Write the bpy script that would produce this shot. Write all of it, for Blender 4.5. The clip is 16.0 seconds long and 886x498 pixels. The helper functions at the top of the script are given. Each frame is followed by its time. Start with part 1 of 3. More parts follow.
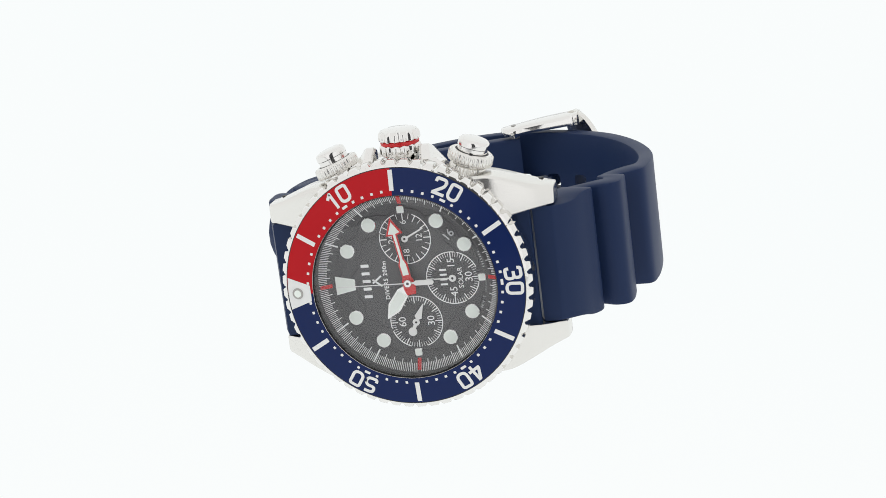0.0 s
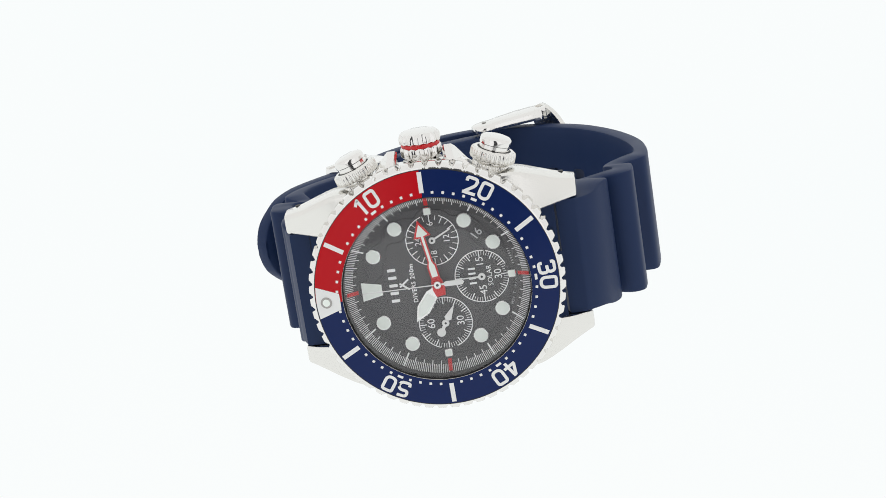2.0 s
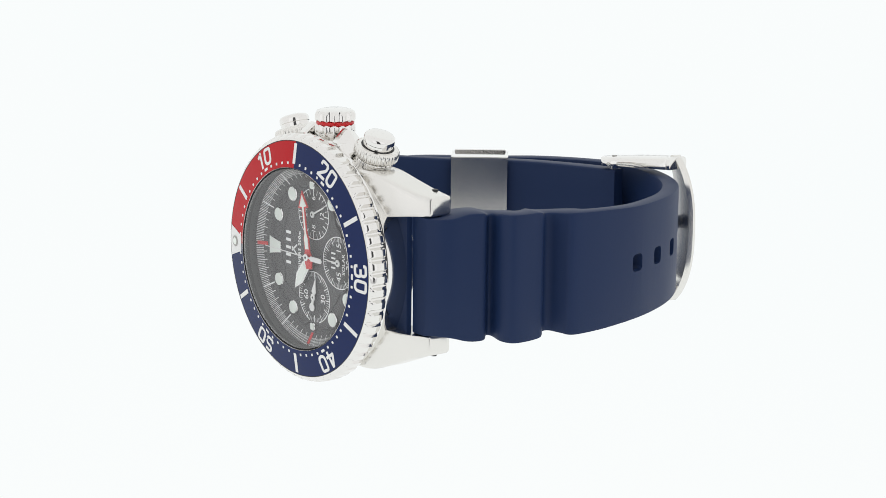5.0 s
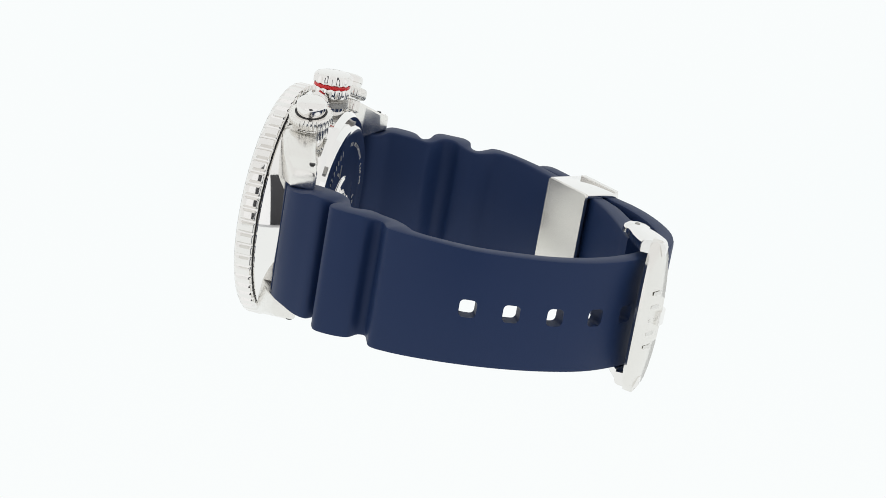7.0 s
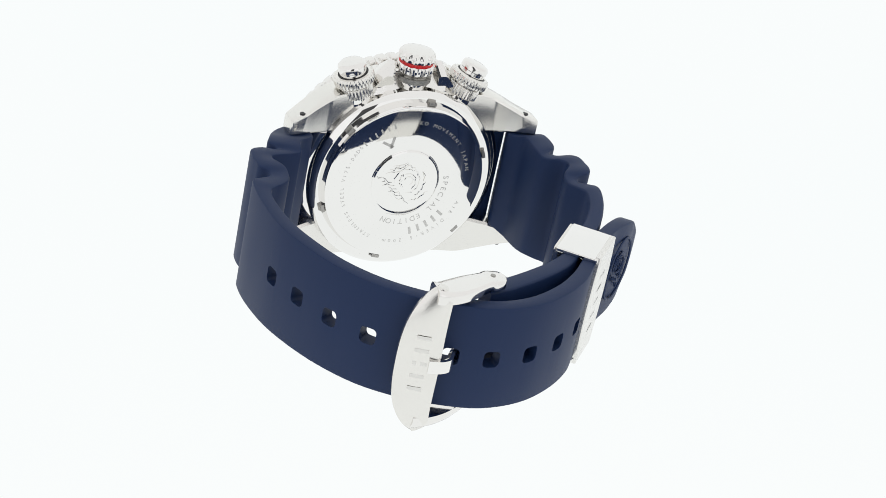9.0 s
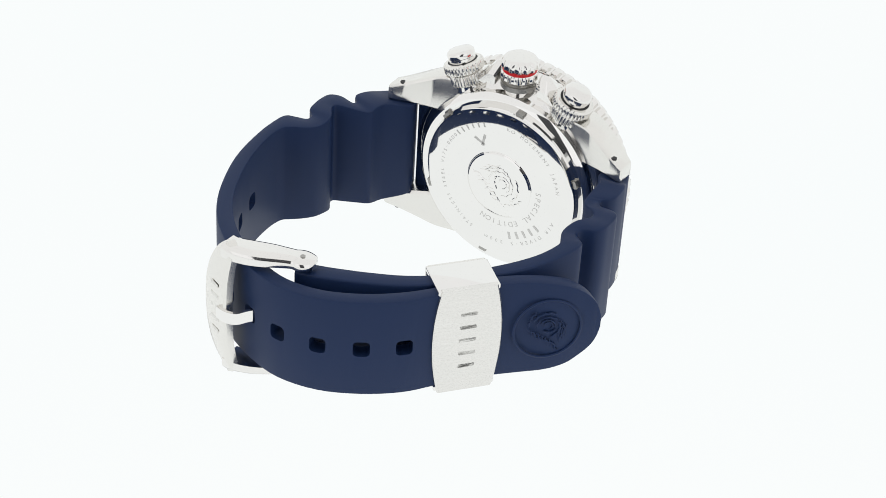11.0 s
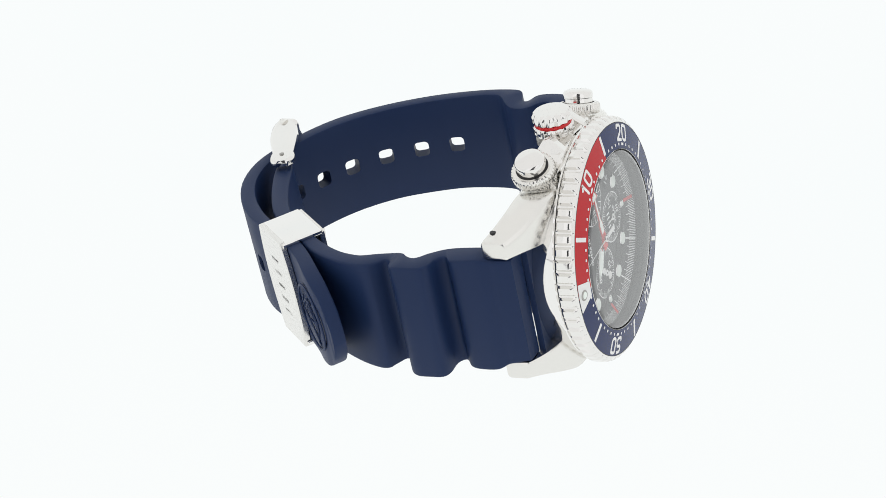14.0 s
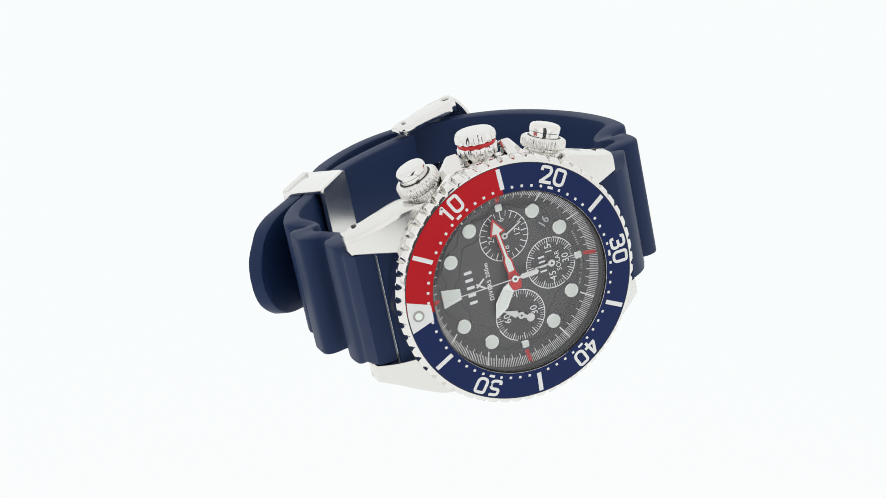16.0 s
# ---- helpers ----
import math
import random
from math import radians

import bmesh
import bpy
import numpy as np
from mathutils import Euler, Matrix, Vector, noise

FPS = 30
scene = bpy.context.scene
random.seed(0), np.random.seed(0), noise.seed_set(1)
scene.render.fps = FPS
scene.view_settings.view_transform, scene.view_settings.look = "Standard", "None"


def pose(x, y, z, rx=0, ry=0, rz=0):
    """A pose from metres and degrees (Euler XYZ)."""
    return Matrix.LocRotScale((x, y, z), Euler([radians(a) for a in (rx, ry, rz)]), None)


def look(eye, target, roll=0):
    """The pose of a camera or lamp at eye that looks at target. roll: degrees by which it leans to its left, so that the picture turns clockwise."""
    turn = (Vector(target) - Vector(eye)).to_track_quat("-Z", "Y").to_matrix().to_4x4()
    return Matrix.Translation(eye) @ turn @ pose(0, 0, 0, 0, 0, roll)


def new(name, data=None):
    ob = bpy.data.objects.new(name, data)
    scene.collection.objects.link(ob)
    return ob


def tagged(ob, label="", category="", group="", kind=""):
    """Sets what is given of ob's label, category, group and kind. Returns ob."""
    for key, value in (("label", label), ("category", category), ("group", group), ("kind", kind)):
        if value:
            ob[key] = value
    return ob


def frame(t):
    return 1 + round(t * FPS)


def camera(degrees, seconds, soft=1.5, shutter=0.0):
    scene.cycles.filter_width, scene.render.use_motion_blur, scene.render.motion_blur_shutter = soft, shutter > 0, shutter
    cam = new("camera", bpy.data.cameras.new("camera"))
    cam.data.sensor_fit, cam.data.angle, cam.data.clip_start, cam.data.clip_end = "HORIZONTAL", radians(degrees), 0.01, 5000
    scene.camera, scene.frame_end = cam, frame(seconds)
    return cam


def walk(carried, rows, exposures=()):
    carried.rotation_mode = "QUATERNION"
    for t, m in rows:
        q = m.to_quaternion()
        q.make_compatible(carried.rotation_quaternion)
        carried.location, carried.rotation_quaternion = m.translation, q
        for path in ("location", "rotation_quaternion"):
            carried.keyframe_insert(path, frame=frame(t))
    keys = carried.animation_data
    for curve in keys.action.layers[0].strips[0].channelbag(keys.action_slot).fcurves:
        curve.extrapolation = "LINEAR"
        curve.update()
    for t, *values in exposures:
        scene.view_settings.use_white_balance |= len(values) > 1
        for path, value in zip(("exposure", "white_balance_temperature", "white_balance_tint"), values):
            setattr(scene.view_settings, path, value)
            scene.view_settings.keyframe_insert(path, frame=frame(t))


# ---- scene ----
# ---------------------------------------------------------------- camera
MM = 0.001
EYE_Z = 0.16314                      # lens above the light table
BEZEL_Z = EYE_Z - 0.142388           # middle of the bezel's face above the light table
YAW, PITCH, ROLL = radians(-0.0658), radians(-24.05), -0.333
EYE = Vector((0.0, -0.33489, EYE_Z))
AIM = EYE + Vector((math.sin(YAW) * math.cos(PITCH), math.cos(YAW) * math.cos(PITCH), math.sin(PITCH)))
cam = camera(23.61, 16.0, soft=0.8)
walk(cam, [(0.0, look(EYE, AIM, ROLL)), (16.0, look(EYE, AIM, ROLL))])

# the watch's own space (x to 3 o'clock, y to 12 o'clock, z out of the dial, in metres) laid on the turntable
LAID = Matrix(((-0.117448, -0.969732, -0.214069, -0.006455),
               (0.166324, 0.193309, -0.966937, -0.03065),
               (0.979052, -0.14917, 0.138587, BEZEL_Z),
               (0, 0, 0, 1)))

# ---------------------------------------------------------------- materials
def shader(name):
    m = bpy.data.materials.new(name)
    m.use_nodes = True
    nt = m.node_tree
    bsdf = nt.nodes["Principled BSDF"]
    return m, nt, bsdf


def plain(name, colour, rough, metal=0.0, spec=0.5, grain=1500.0, bump=0.02, vary=0.06, mottle=120.0):
    """Colour that varies at two scales, with fine relief."""
    m, nt, b = shader(name)
    co = nt.nodes.new("ShaderNodeTexCoord")
    fine = nt.nodes.new("ShaderNodeTexNoise")
    fine.inputs["Scale"].default_value, fine.inputs["Detail"].default_value = grain, 3
    wide = nt.nodes.new("ShaderNodeTexNoise")
    wide.inputs["Scale"].default_value = mottle
    for n in (fine, wide):
        nt.links.new(co.outputs["Object"], n.inputs["Vector"])
    mix = nt.nodes.new("ShaderNodeMix")
    mix.data_type = "RGBA"
    mix.inputs["A"].default_value = (*[c * (1 - vary) for c in colour], 1)
    mix.inputs["B"].default_value = (*[min(1, c * (1 + vary)) for c in colour], 1)
    nt.links.new(wide.outputs["Fac"], mix.inputs["Factor"])
    nt.links.new(mix.outputs["Result"], b.inputs["Base Color"])
    ramp = nt.nodes.new("ShaderNodeMapRange")
    ramp.inputs["To Min"].default_value, ramp.inputs["To Max"].default_value = rough * 0.85, rough * 1.15
    nt.links.new(wide.outputs["Fac"], ramp.inputs["Value"])
    nt.links.new(ramp.outputs["Result"], b.inputs["Roughness"])
    bp = nt.nodes.new("ShaderNodeBump")
    bp.inputs["Strength"].default_value, bp.inputs["Distance"].default_value = bump, 0.0002
    nt.links.new(fine.outputs["Fac"], bp.inputs["Height"])
    nt.links.new(bp.outputs["Normal"], b.inputs["Normal"])
    b.inputs["Metallic"].default_value = metal
    b.inputs["Specular IOR Level"].default_value = spec
    return m


def brushed(name, colour, rough, scale, tilt=0.0):
    """Steel with fine straight brush lines; scale sets their lie along x, y, z, tilt turns them about x."""
    m, nt, b = shader(name)
    co = nt.nodes.new("ShaderNodeTexCoord")
    mp = nt.nodes.new("ShaderNodeMapping")
    mp.inputs["Scale"].default_value = scale
    ns = nt.nodes.new("ShaderNodeTexNoise")
    ns.inputs["Scale"].default_value, ns.inputs["Detail"].default_value = 1.0, 4
    tl = nt.nodes.new("ShaderNodeMapping")
    tl.inputs["Rotation"].default_value = (-radians(tilt), 0, 0)
    nt.links.new(co.outputs["Object"], tl.inputs["Vector"])
    nt.links.new(tl.outputs["Vector"], mp.inputs["Vector"])
    nt.links.new(mp.outputs["Vector"], ns.inputs["Vector"])
    r = nt.nodes.new("ShaderNodeMapRange")
    r.inputs["To Min"].default_value, r.inputs["To Max"].default_value = rough * 0.6, rough * 1.4
    nt.links.new(ns.outputs["Fac"], r.inputs["Value"])
    nt.links.new(r.outputs["Result"], b.inputs["Roughness"])
    c = nt.nodes.new("ShaderNodeMix")
    c.data_type = "RGBA"
    c.inputs["A"].default_value = (*[v * 0.86 for v in colour], 1)
    c.inputs["B"].default_value = (*colour, 1)
    nt.links.new(ns.outputs["Fac"], c.inputs["Factor"])
    nt.links.new(c.outputs["Result"], b.inputs["Base Color"])
    bp = nt.nodes.new("ShaderNodeBump")
    bp.inputs["Strength"].default_value, bp.inputs["Distance"].default_value = 0.12, 0.00005
    nt.links.new(ns.outputs["Fac"], bp.inputs["Height"])
    nt.links.new(bp.outputs["Normal"], b.inputs["Normal"])
    b.inputs["Metallic"].default_value = 1.0
    return m


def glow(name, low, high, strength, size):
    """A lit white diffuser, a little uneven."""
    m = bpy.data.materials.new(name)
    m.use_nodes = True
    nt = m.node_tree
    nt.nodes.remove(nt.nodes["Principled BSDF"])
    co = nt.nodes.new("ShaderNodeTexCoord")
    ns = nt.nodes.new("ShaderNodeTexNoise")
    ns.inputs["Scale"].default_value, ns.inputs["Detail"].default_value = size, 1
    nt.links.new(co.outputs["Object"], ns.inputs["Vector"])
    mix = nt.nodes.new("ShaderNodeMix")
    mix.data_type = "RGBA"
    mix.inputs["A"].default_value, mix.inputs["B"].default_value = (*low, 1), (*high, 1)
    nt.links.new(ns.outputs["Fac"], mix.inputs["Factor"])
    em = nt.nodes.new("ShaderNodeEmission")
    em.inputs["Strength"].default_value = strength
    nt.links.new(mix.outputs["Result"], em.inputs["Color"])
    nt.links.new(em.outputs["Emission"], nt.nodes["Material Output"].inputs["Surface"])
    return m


def clear(name, ior, rough=0.0):
    """Clear mineral glass: straight through, with gloss that grows towards the rim."""
    m = bpy.data.materials.new(name)
    m.use_nodes = True
    nt = m.node_tree
    nt.nodes.remove(nt.nodes["Principled BSDF"])
    tr, gl, mx, fr, pw, ad = (nt.nodes.new("ShaderNode" + k) for k in ("BsdfTransparent", "BsdfGlossy", "MixShader", "LayerWeight", "Math", "MapRange"))
    fr.inputs["Blend"].default_value, gl.inputs["Roughness"].default_value = 0.5, rough
    pw.operation, pw.inputs[1].default_value = "POWER", 4.0
    ad.inputs["To Min"].default_value = ((ior - 1) / (ior + 1)) ** 2 * 1.7
    ad.inputs["To Max"].default_value = 1.6
    nt.links.new(fr.outputs["Facing"], pw.inputs[0])
    nt.links.new(pw.outputs["Value"], ad.inputs["Value"])
    nt.links.new(ad.outputs["Result"], mx.inputs["Fac"])
    nt.links.new(tr.outputs["BSDF"], mx.inputs[1])
    nt.links.new(gl.outputs["BSDF"], mx.inputs[2])
    nt.links.new(mx.outputs["Shader"], nt.nodes["Material Output"].inputs["Surface"])
    return m


STEEL = plain("polished_steel", (0.87, 0.86, 0.84), 0.05, 1.0, grain=900, bump=0.004, vary=0.02)
FINE = plain("turned_steel", (0.84, 0.825, 0.80), 0.10, 1.0, grain=1800, bump=0.01, vary=0.03)
SATIN = plain("satin_steel", (0.81, 0.795, 0.76), 0.22, 1.0, grain=2500, bump=0.02, vary=0.03)
BRUSH = brushed("brushed_steel", (0.86, 0.845, 0.815), 0.26, (9000, 200, 3000), 48.8)
MARK = plain("stamped_steel", (0.74, 0.73, 0.70), 0.35, 1.0, grain=4000, bump=0.05)
# darker steel: the pip rim, and shade painted into slots and holes
DARK_STEEL = plain("dark_steel_and_shade", (0.42, 0.41, 0.39), 0.45, 1.0, grain=4000, bump=0.1)
ETCHED = plain("etched_steel", (0.62, 0.61, 0.59), 0.42, 1.0, grain=4000, bump=0.1)
RUBBER = plain("navy_rubber", (0.0105, 0.0255, 0.0790), 0.5, 0.0, 0.22, grain=3500, bump=0.06, vary=0.05, mottle=60)
# black of gaskets and lines, also the shade painted into holes and gaps
BLACK_IN = plain("black_and_recess_shade", (0.012, 0.012, 0.014), 0.5)
BLUE = plain("blue_aluminium", (0.006, 0.018, 0.092), 0.22, 0.0, 0.18, grain=3000, bump=0.02, vary=0.04)
RED = plain("red_aluminium", (0.50, 0.006, 0.012), 0.22, 0.0, 0.18, grain=3000, bump=0.02, vary=0.04)
WHITE = plain("white_paint", (0.82, 0.82, 0.81), 0.4, bump=0.01, vary=0.02)
PRINT = plain("dial_print", (0.92, 0.93, 0.93), 0.5, bump=0.01, vary=0.03)
GREYPRINT = plain("grey_print", (0.52, 0.53, 0.54), 0.5, bump=0.01, vary=0.05)
LUME = plain("lume", (0.88, 0.93, 0.88), 0.55, grain=5000, bump=0.05, vary=0.03)
DIAL = plain("black_dial", (0.084, 0.082, 0.086), 0.45, 0.0, 0.4, grain=2500, bump=0.001, vary=0.05, mottle=150)
DIAL_LOW = plain("black_subdial", (0.072, 0.070, 0.074), 0.5, 0.0, 0.4, grain=2500, bump=0.003)
HANDRED = plain("red_lacquer", (0.66, 0.014, 0.018), 0.3)
CHROME = plain("bright_trim", (0.82, 0.82, 0.81), 0.12, 1.0, bump=0.01, vary=0.02)
GLASS = clear("crystal_glass", 1.5)
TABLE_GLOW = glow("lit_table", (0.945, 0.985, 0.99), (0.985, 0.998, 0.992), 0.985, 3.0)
TENT_GLOW = glow("lit_tent", (0.93, 0.94, 0.95), (1.0, 1.0, 0.99), 0.95, 2.0)
# front panels' glow, raised to brighten the dial and the front-facing steel
FRONT_GLOW = glow("tent_front", (0.92, 0.93, 0.95), (1.0, 1.0, 1.0), 1.05, 2.0)

# near-black panel whose reflection gives the steel its dark streaks
DARK_PANEL = plain("dark_panel", (0.05, 0.05, 0.055), 0.8, grain=40, bump=0.1, vary=0.1, mottle=3)
APRON = plain("pale_apron", (0.55, 0.55, 0.56), 0.6, grain=300, bump=0.1, vary=0.1, mottle=8)

# ---------------------------------------------------------------- world
world = bpy.data.worlds.new("studio")
scene.world = world
world.use_nodes = True
world.node_tree.nodes["Background"].inputs["Color"].default_value = (0.8, 0.82, 0.85, 1)
world.node_tree.nodes["Background"].inputs["Strength"].default_value = 0.08

# ---------------------------------------------------------------- mesh helpers (millimetres in, metres out)
def part(name, bm, material, parent, label="", smooth=35.0, at=None, metres=False):
    """Links a bmesh as one mesh object under a thing or a part."""
    if not metres:
        bmesh.ops.scale(bm, vec=(MM, MM, MM), verts=bm.verts)
    me = bpy.data.meshes.new(name)
    bmesh.ops.recalc_face_normals(bm, faces=bm.faces)
    for f in bm.faces:
        f.smooth = True
    for e in bm.edges:
        if len(e.link_faces) == 2 and e.calc_face_angle(0) > radians(smooth):
            e.smooth = False
    bm.to_mesh(me)
    bm.free()
    me.materials.append(material)
    ob = new(name, me)
    ob.parent = parent
    if at is not None:
        ob.matrix_basis = at
    elif parent is not None and parent.type == "EMPTY":
        ob.matrix_basis = LAID
    return tagged(ob, label) if label else ob


def lathe(profile, n=128, close=True, wave=None):
    """A profile of (r, z) turned about z; wave(angle, r, z) may change r."""
    bm = bmesh.new()
    rings = []
    for k in range(n):
        a = 2 * math.pi * k / n
        ring = []
        for r, z in profile:
            rr = wave(a, r, z) if wave else r
            ring.append(bm.verts.new((rr * math.cos(a), rr * math.sin(a), z)))
        rings.append(ring)
    m = len(profile)
    for k in range(n):
        p, q = rings[k], rings[(k + 1) % n]
        for i in range(m if close else m - 1):
            j = (i + 1) % m
            bm.faces.new((p[i], q[i], q[j], p[j]))
    bmesh.ops.remove_doubles(bm, verts=bm.verts, dist=1e-4)
    return bm


def loft(rings, cap=True):
    """Closed rings of points joined one to the next."""
    bm = bmesh.new()
    vs = [[bm.verts.new(p) for p in ring] for ring in rings]
    n = len(rings[0])
    for a, b in zip(vs, vs[1:]):
        for i in range(n):
            j = (i + 1) % n
            bm.faces.new((a[i], a[j], b[j], b[i]))
    if cap:
        bm.faces.new(vs[0])
        bm.faces.new(list(reversed(vs[-1])))
    return bm


def slab(outline, z0, z1, edge=0.0):
    """A flat outline of (x, y) raised from z0 to z1, its upper rim eased by edge."""
    n = len(outline)
    cx, cy = sum(p[0] for p in outline) / n, sum(p[1] for p in outline) / n
    def shrunk(d):
        out = []
        for x, y in outline:
            l = math.hypot(x - cx, y - cy) or 1
            k = max(0, 1 - d / l)
            out.append((cx + (x - cx) * k, cy + (y - cy) * k))
        return out
    rings = [[(x, y, z0) for x, y in outline]]
    if edge:
        rings.append([(x, y, z1 - edge) for x, y in outline])
        rings.append([(x, y, z1) for x, y in shrunk(edge)])
    else:
        rings.append([(x, y, z1) for x, y in outline])
    return loft(rings)


def moved(bm, m):
    bmesh.ops.transform(bm, matrix=m, verts=bm.verts)
    return bm


def turn(a):
    """Turned clockwise by a degrees from 12 o'clock."""
    return Matrix.Rotation(radians(-a), 4, "Z")


def circle(r, n=40, cx=0.0, cy=0.0):
    return [(cx + r * math.cos(2 * math.pi * k / n), cy + r * math.sin(2 * math.pi * k / n)) for k in range(n)]


def rounded(w, h, r, n=4):
    """A rounded rectangle outline about the origin."""
    out = []
    for sx, sy, a0 in ((1, 1, 0), (-1, 1, 90), (-1, -1, 180), (1, -1, 270)):
        for k in range(n + 1):
            a = radians(a0 + 90 * k / n)
            out.append((sx * (w / 2 - r) + r * math.cos(a), sy * (h / 2 - r) + r * math.sin(a)))
    return out


def joined(*bms):
    out = bmesh.new()
    for b in bms:
        me = bpy.data.meshes.new("tmp")
        b.to_mesh(me)
        b.free()
        out.from_mesh(me)
        bpy.data.meshes.remove(me)
    return out


def letters(text, size, depth=0.03, width=1.0, bold=0.0, spacing=1.0):
    """A bmesh of built-in font letters, centred, in millimetres."""
    cu = bpy.data.curves.new("t", "FONT")
    cu.body, cu.size, cu.align_x, cu.align_y, cu.extrude, cu.offset = text, size, "CENTER", "CENTER", depth, bold
    cu.space_character, cu.resolution_u = spacing, 3
    ob = bpy.data.objects.new("t", cu)
    me = bpy.data.meshes.new_from_object(ob)
    bm = bmesh.new()
    bm.from_mesh(me)
    bpy.data.objects.remove(ob)
    bpy.data.curves.remove(cu)
    bpy.data.meshes.remove(me)
    if bm.verts:
        cy = (max(v.co.y for v in bm.verts) + min(v.co.y for v in bm.verts)) / 2
        cx = (max(v.co.x for v in bm.verts) + min(v.co.x for v in bm.verts)) / 2
        moved(bm, Matrix.Diagonal((width, 1, 1, 1)) @ Matrix.Translation((-cx, -cy, 0)))
    return bm


def on_arc(text, size, r, mid, step, flip=False, depth=0.03, mirror=False):
    """Letters along an arc of radius r about mid degrees (clockwise from +y); flip: their feet outward."""
    out = []
    n = len(text)
    for i, ch in enumerate(text):
        if ch == " ":
            continue
        a = mid + (i - (n - 1) / 2) * step * (-1 if flip else 1)
        b = letters(ch, size, depth)
        if not b.verts:
            b.free()
            continue
        if flip:
            moved(b, Matrix.Rotation(math.pi, 4, "Z"))
        out.append(moved(b, turn(a) @ Matrix.Translation((0, r, 0))))
    bm = joined(*out)
    if mirror:
        moved(bm, Matrix.Rotation(math.pi, 4, "Y"))
    return bm


def smooth_path(points, sub=5):
    """Catmull-Rom through points of any dimension."""
    P = [Vector(p) for p in points]
    P = [P[0] * 2 - P[1]] + P + [P[-1] * 2 - P[-2]]
    out = []
    for i in range(1, len(P) - 2):
        for k in range(sub):
            t = k / sub
            a, b, c, d = P[i - 1:i + 3]
            out.append(0.5 * ((2 * b) + (c - a) * t + (2 * a - 5 * b + 4 * c - d) * t * t + (3 * b - a - 3 * c + d) * t ** 3))
    out.append(P[-2])
    return out


def along(path, r, n=6):
    """A thin round bead along a path of 3D points."""
    rings = []
    for i, p in enumerate(path):
        d = (path[min(i + 1, len(path) - 1)] - path[max(i - 1, 0)]).normalized()
        u = d.orthogonal().normalized() if abs(d.z) > 0.9 else d.cross(Vector((0, 0, 1))).normalized()
        v = d.cross(u)
        k = 0.35 if i in (0, len(path) - 1) else 1.0
        rings.append([p + (u * math.cos(2 * math.pi * j / n) + v * math.sin(2 * math.pi * j / n)) * r * k for j in range(n)])
    return loft(rings)


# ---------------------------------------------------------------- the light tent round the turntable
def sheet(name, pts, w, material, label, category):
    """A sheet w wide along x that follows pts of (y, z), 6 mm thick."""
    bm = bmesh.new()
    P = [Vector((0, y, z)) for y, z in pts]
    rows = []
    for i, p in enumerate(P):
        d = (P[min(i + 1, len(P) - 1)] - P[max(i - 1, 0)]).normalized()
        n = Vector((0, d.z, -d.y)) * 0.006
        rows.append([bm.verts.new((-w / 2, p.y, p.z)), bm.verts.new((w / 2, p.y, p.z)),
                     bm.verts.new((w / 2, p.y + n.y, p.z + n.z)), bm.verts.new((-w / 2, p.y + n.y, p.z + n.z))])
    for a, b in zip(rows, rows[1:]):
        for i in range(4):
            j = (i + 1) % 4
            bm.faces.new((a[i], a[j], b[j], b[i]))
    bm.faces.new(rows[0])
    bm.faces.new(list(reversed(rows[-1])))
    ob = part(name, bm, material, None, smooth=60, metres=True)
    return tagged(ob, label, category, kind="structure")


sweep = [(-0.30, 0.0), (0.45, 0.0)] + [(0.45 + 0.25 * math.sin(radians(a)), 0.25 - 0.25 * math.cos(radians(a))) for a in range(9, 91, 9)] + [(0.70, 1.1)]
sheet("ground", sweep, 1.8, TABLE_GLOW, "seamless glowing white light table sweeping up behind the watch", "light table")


def panel(name, m, w, h, material):
    bm = slab(rounded(w, h, 0.01, 2), 0.0, 0.006)
    ob = part(name, bm, material, None, metres=True, at=m)
    return tagged(ob, "unseen glowing white tent panel lighting the watch" if material is not DARK_PANEL else "unseen dark panel added for dark streaks in the steel", "wall", kind="structure")


# unseen apron added in front of the table to tone the steel's reflections
apron = tagged(part("floor", slab([(-0.9, -0.9), (0.9, -0.9), (0.9, -0.306), (-0.9, -0.306)], -0.03, -0.008), APRON, None, metres=True), "unseen pale apron added before the light table for reflections", "desk", kind="structure")
# unseen glowing panels that light the watch and whiten its reflections
panel("wall_west", pose(-0.91, -0.1, 0.55, 0, -90, 0), 1.12, 1.62, TENT_GLOW)
panel("wall_east", pose(0.91, -0.1, 0.55, 0, 90, 0), 1.12, 1.62, TENT_GLOW)
# front pair, added out of view to fill the dial with light
panel("wall_south", pose(-0.56, -0.91, 0.55, 90, 0, 0), 0.7, 1.12, FRONT_GLOW)
panel("wall_south", pose(0.56, -0.91, 0.55, 90, 0, 0), 0.7, 1.12, FRONT_GLOW)
# unseen dark panel added behind the lens to shape the steel's reflections
panel("wall_south", pose(0, -0.93, 0.55, 90, 0, 0), 0.62, 1.12, DARK_PANEL)
panel("ceiling", pose(0, -0.1, 1.11), 1.84, 1.64, TENT_GLOW)

# ---------------------------------------------------------------- the watch
watch = new("wristwatch")
tagged(watch, "steel diver's watch, blue-red bezel, buckled navy rubber strap, on its side", "watch")

# case: middle, with the neck under the bezel
case = part("case", lathe([(15.0, -3.3), (19.2, -3.3), (19.2, -3.66), (19.6, -3.7), (19.8, -3.95), (19.8, -7.7), (19.2, -8.6), (17.6, -9.5), (15.0, -9.5)], 160, wave=lambda a, r, z: r - 1.5 * math.cos(a) ** 2 if r > 19 and z < -5 else r),
            STEEL, watch, "polished stainless steel case middle")


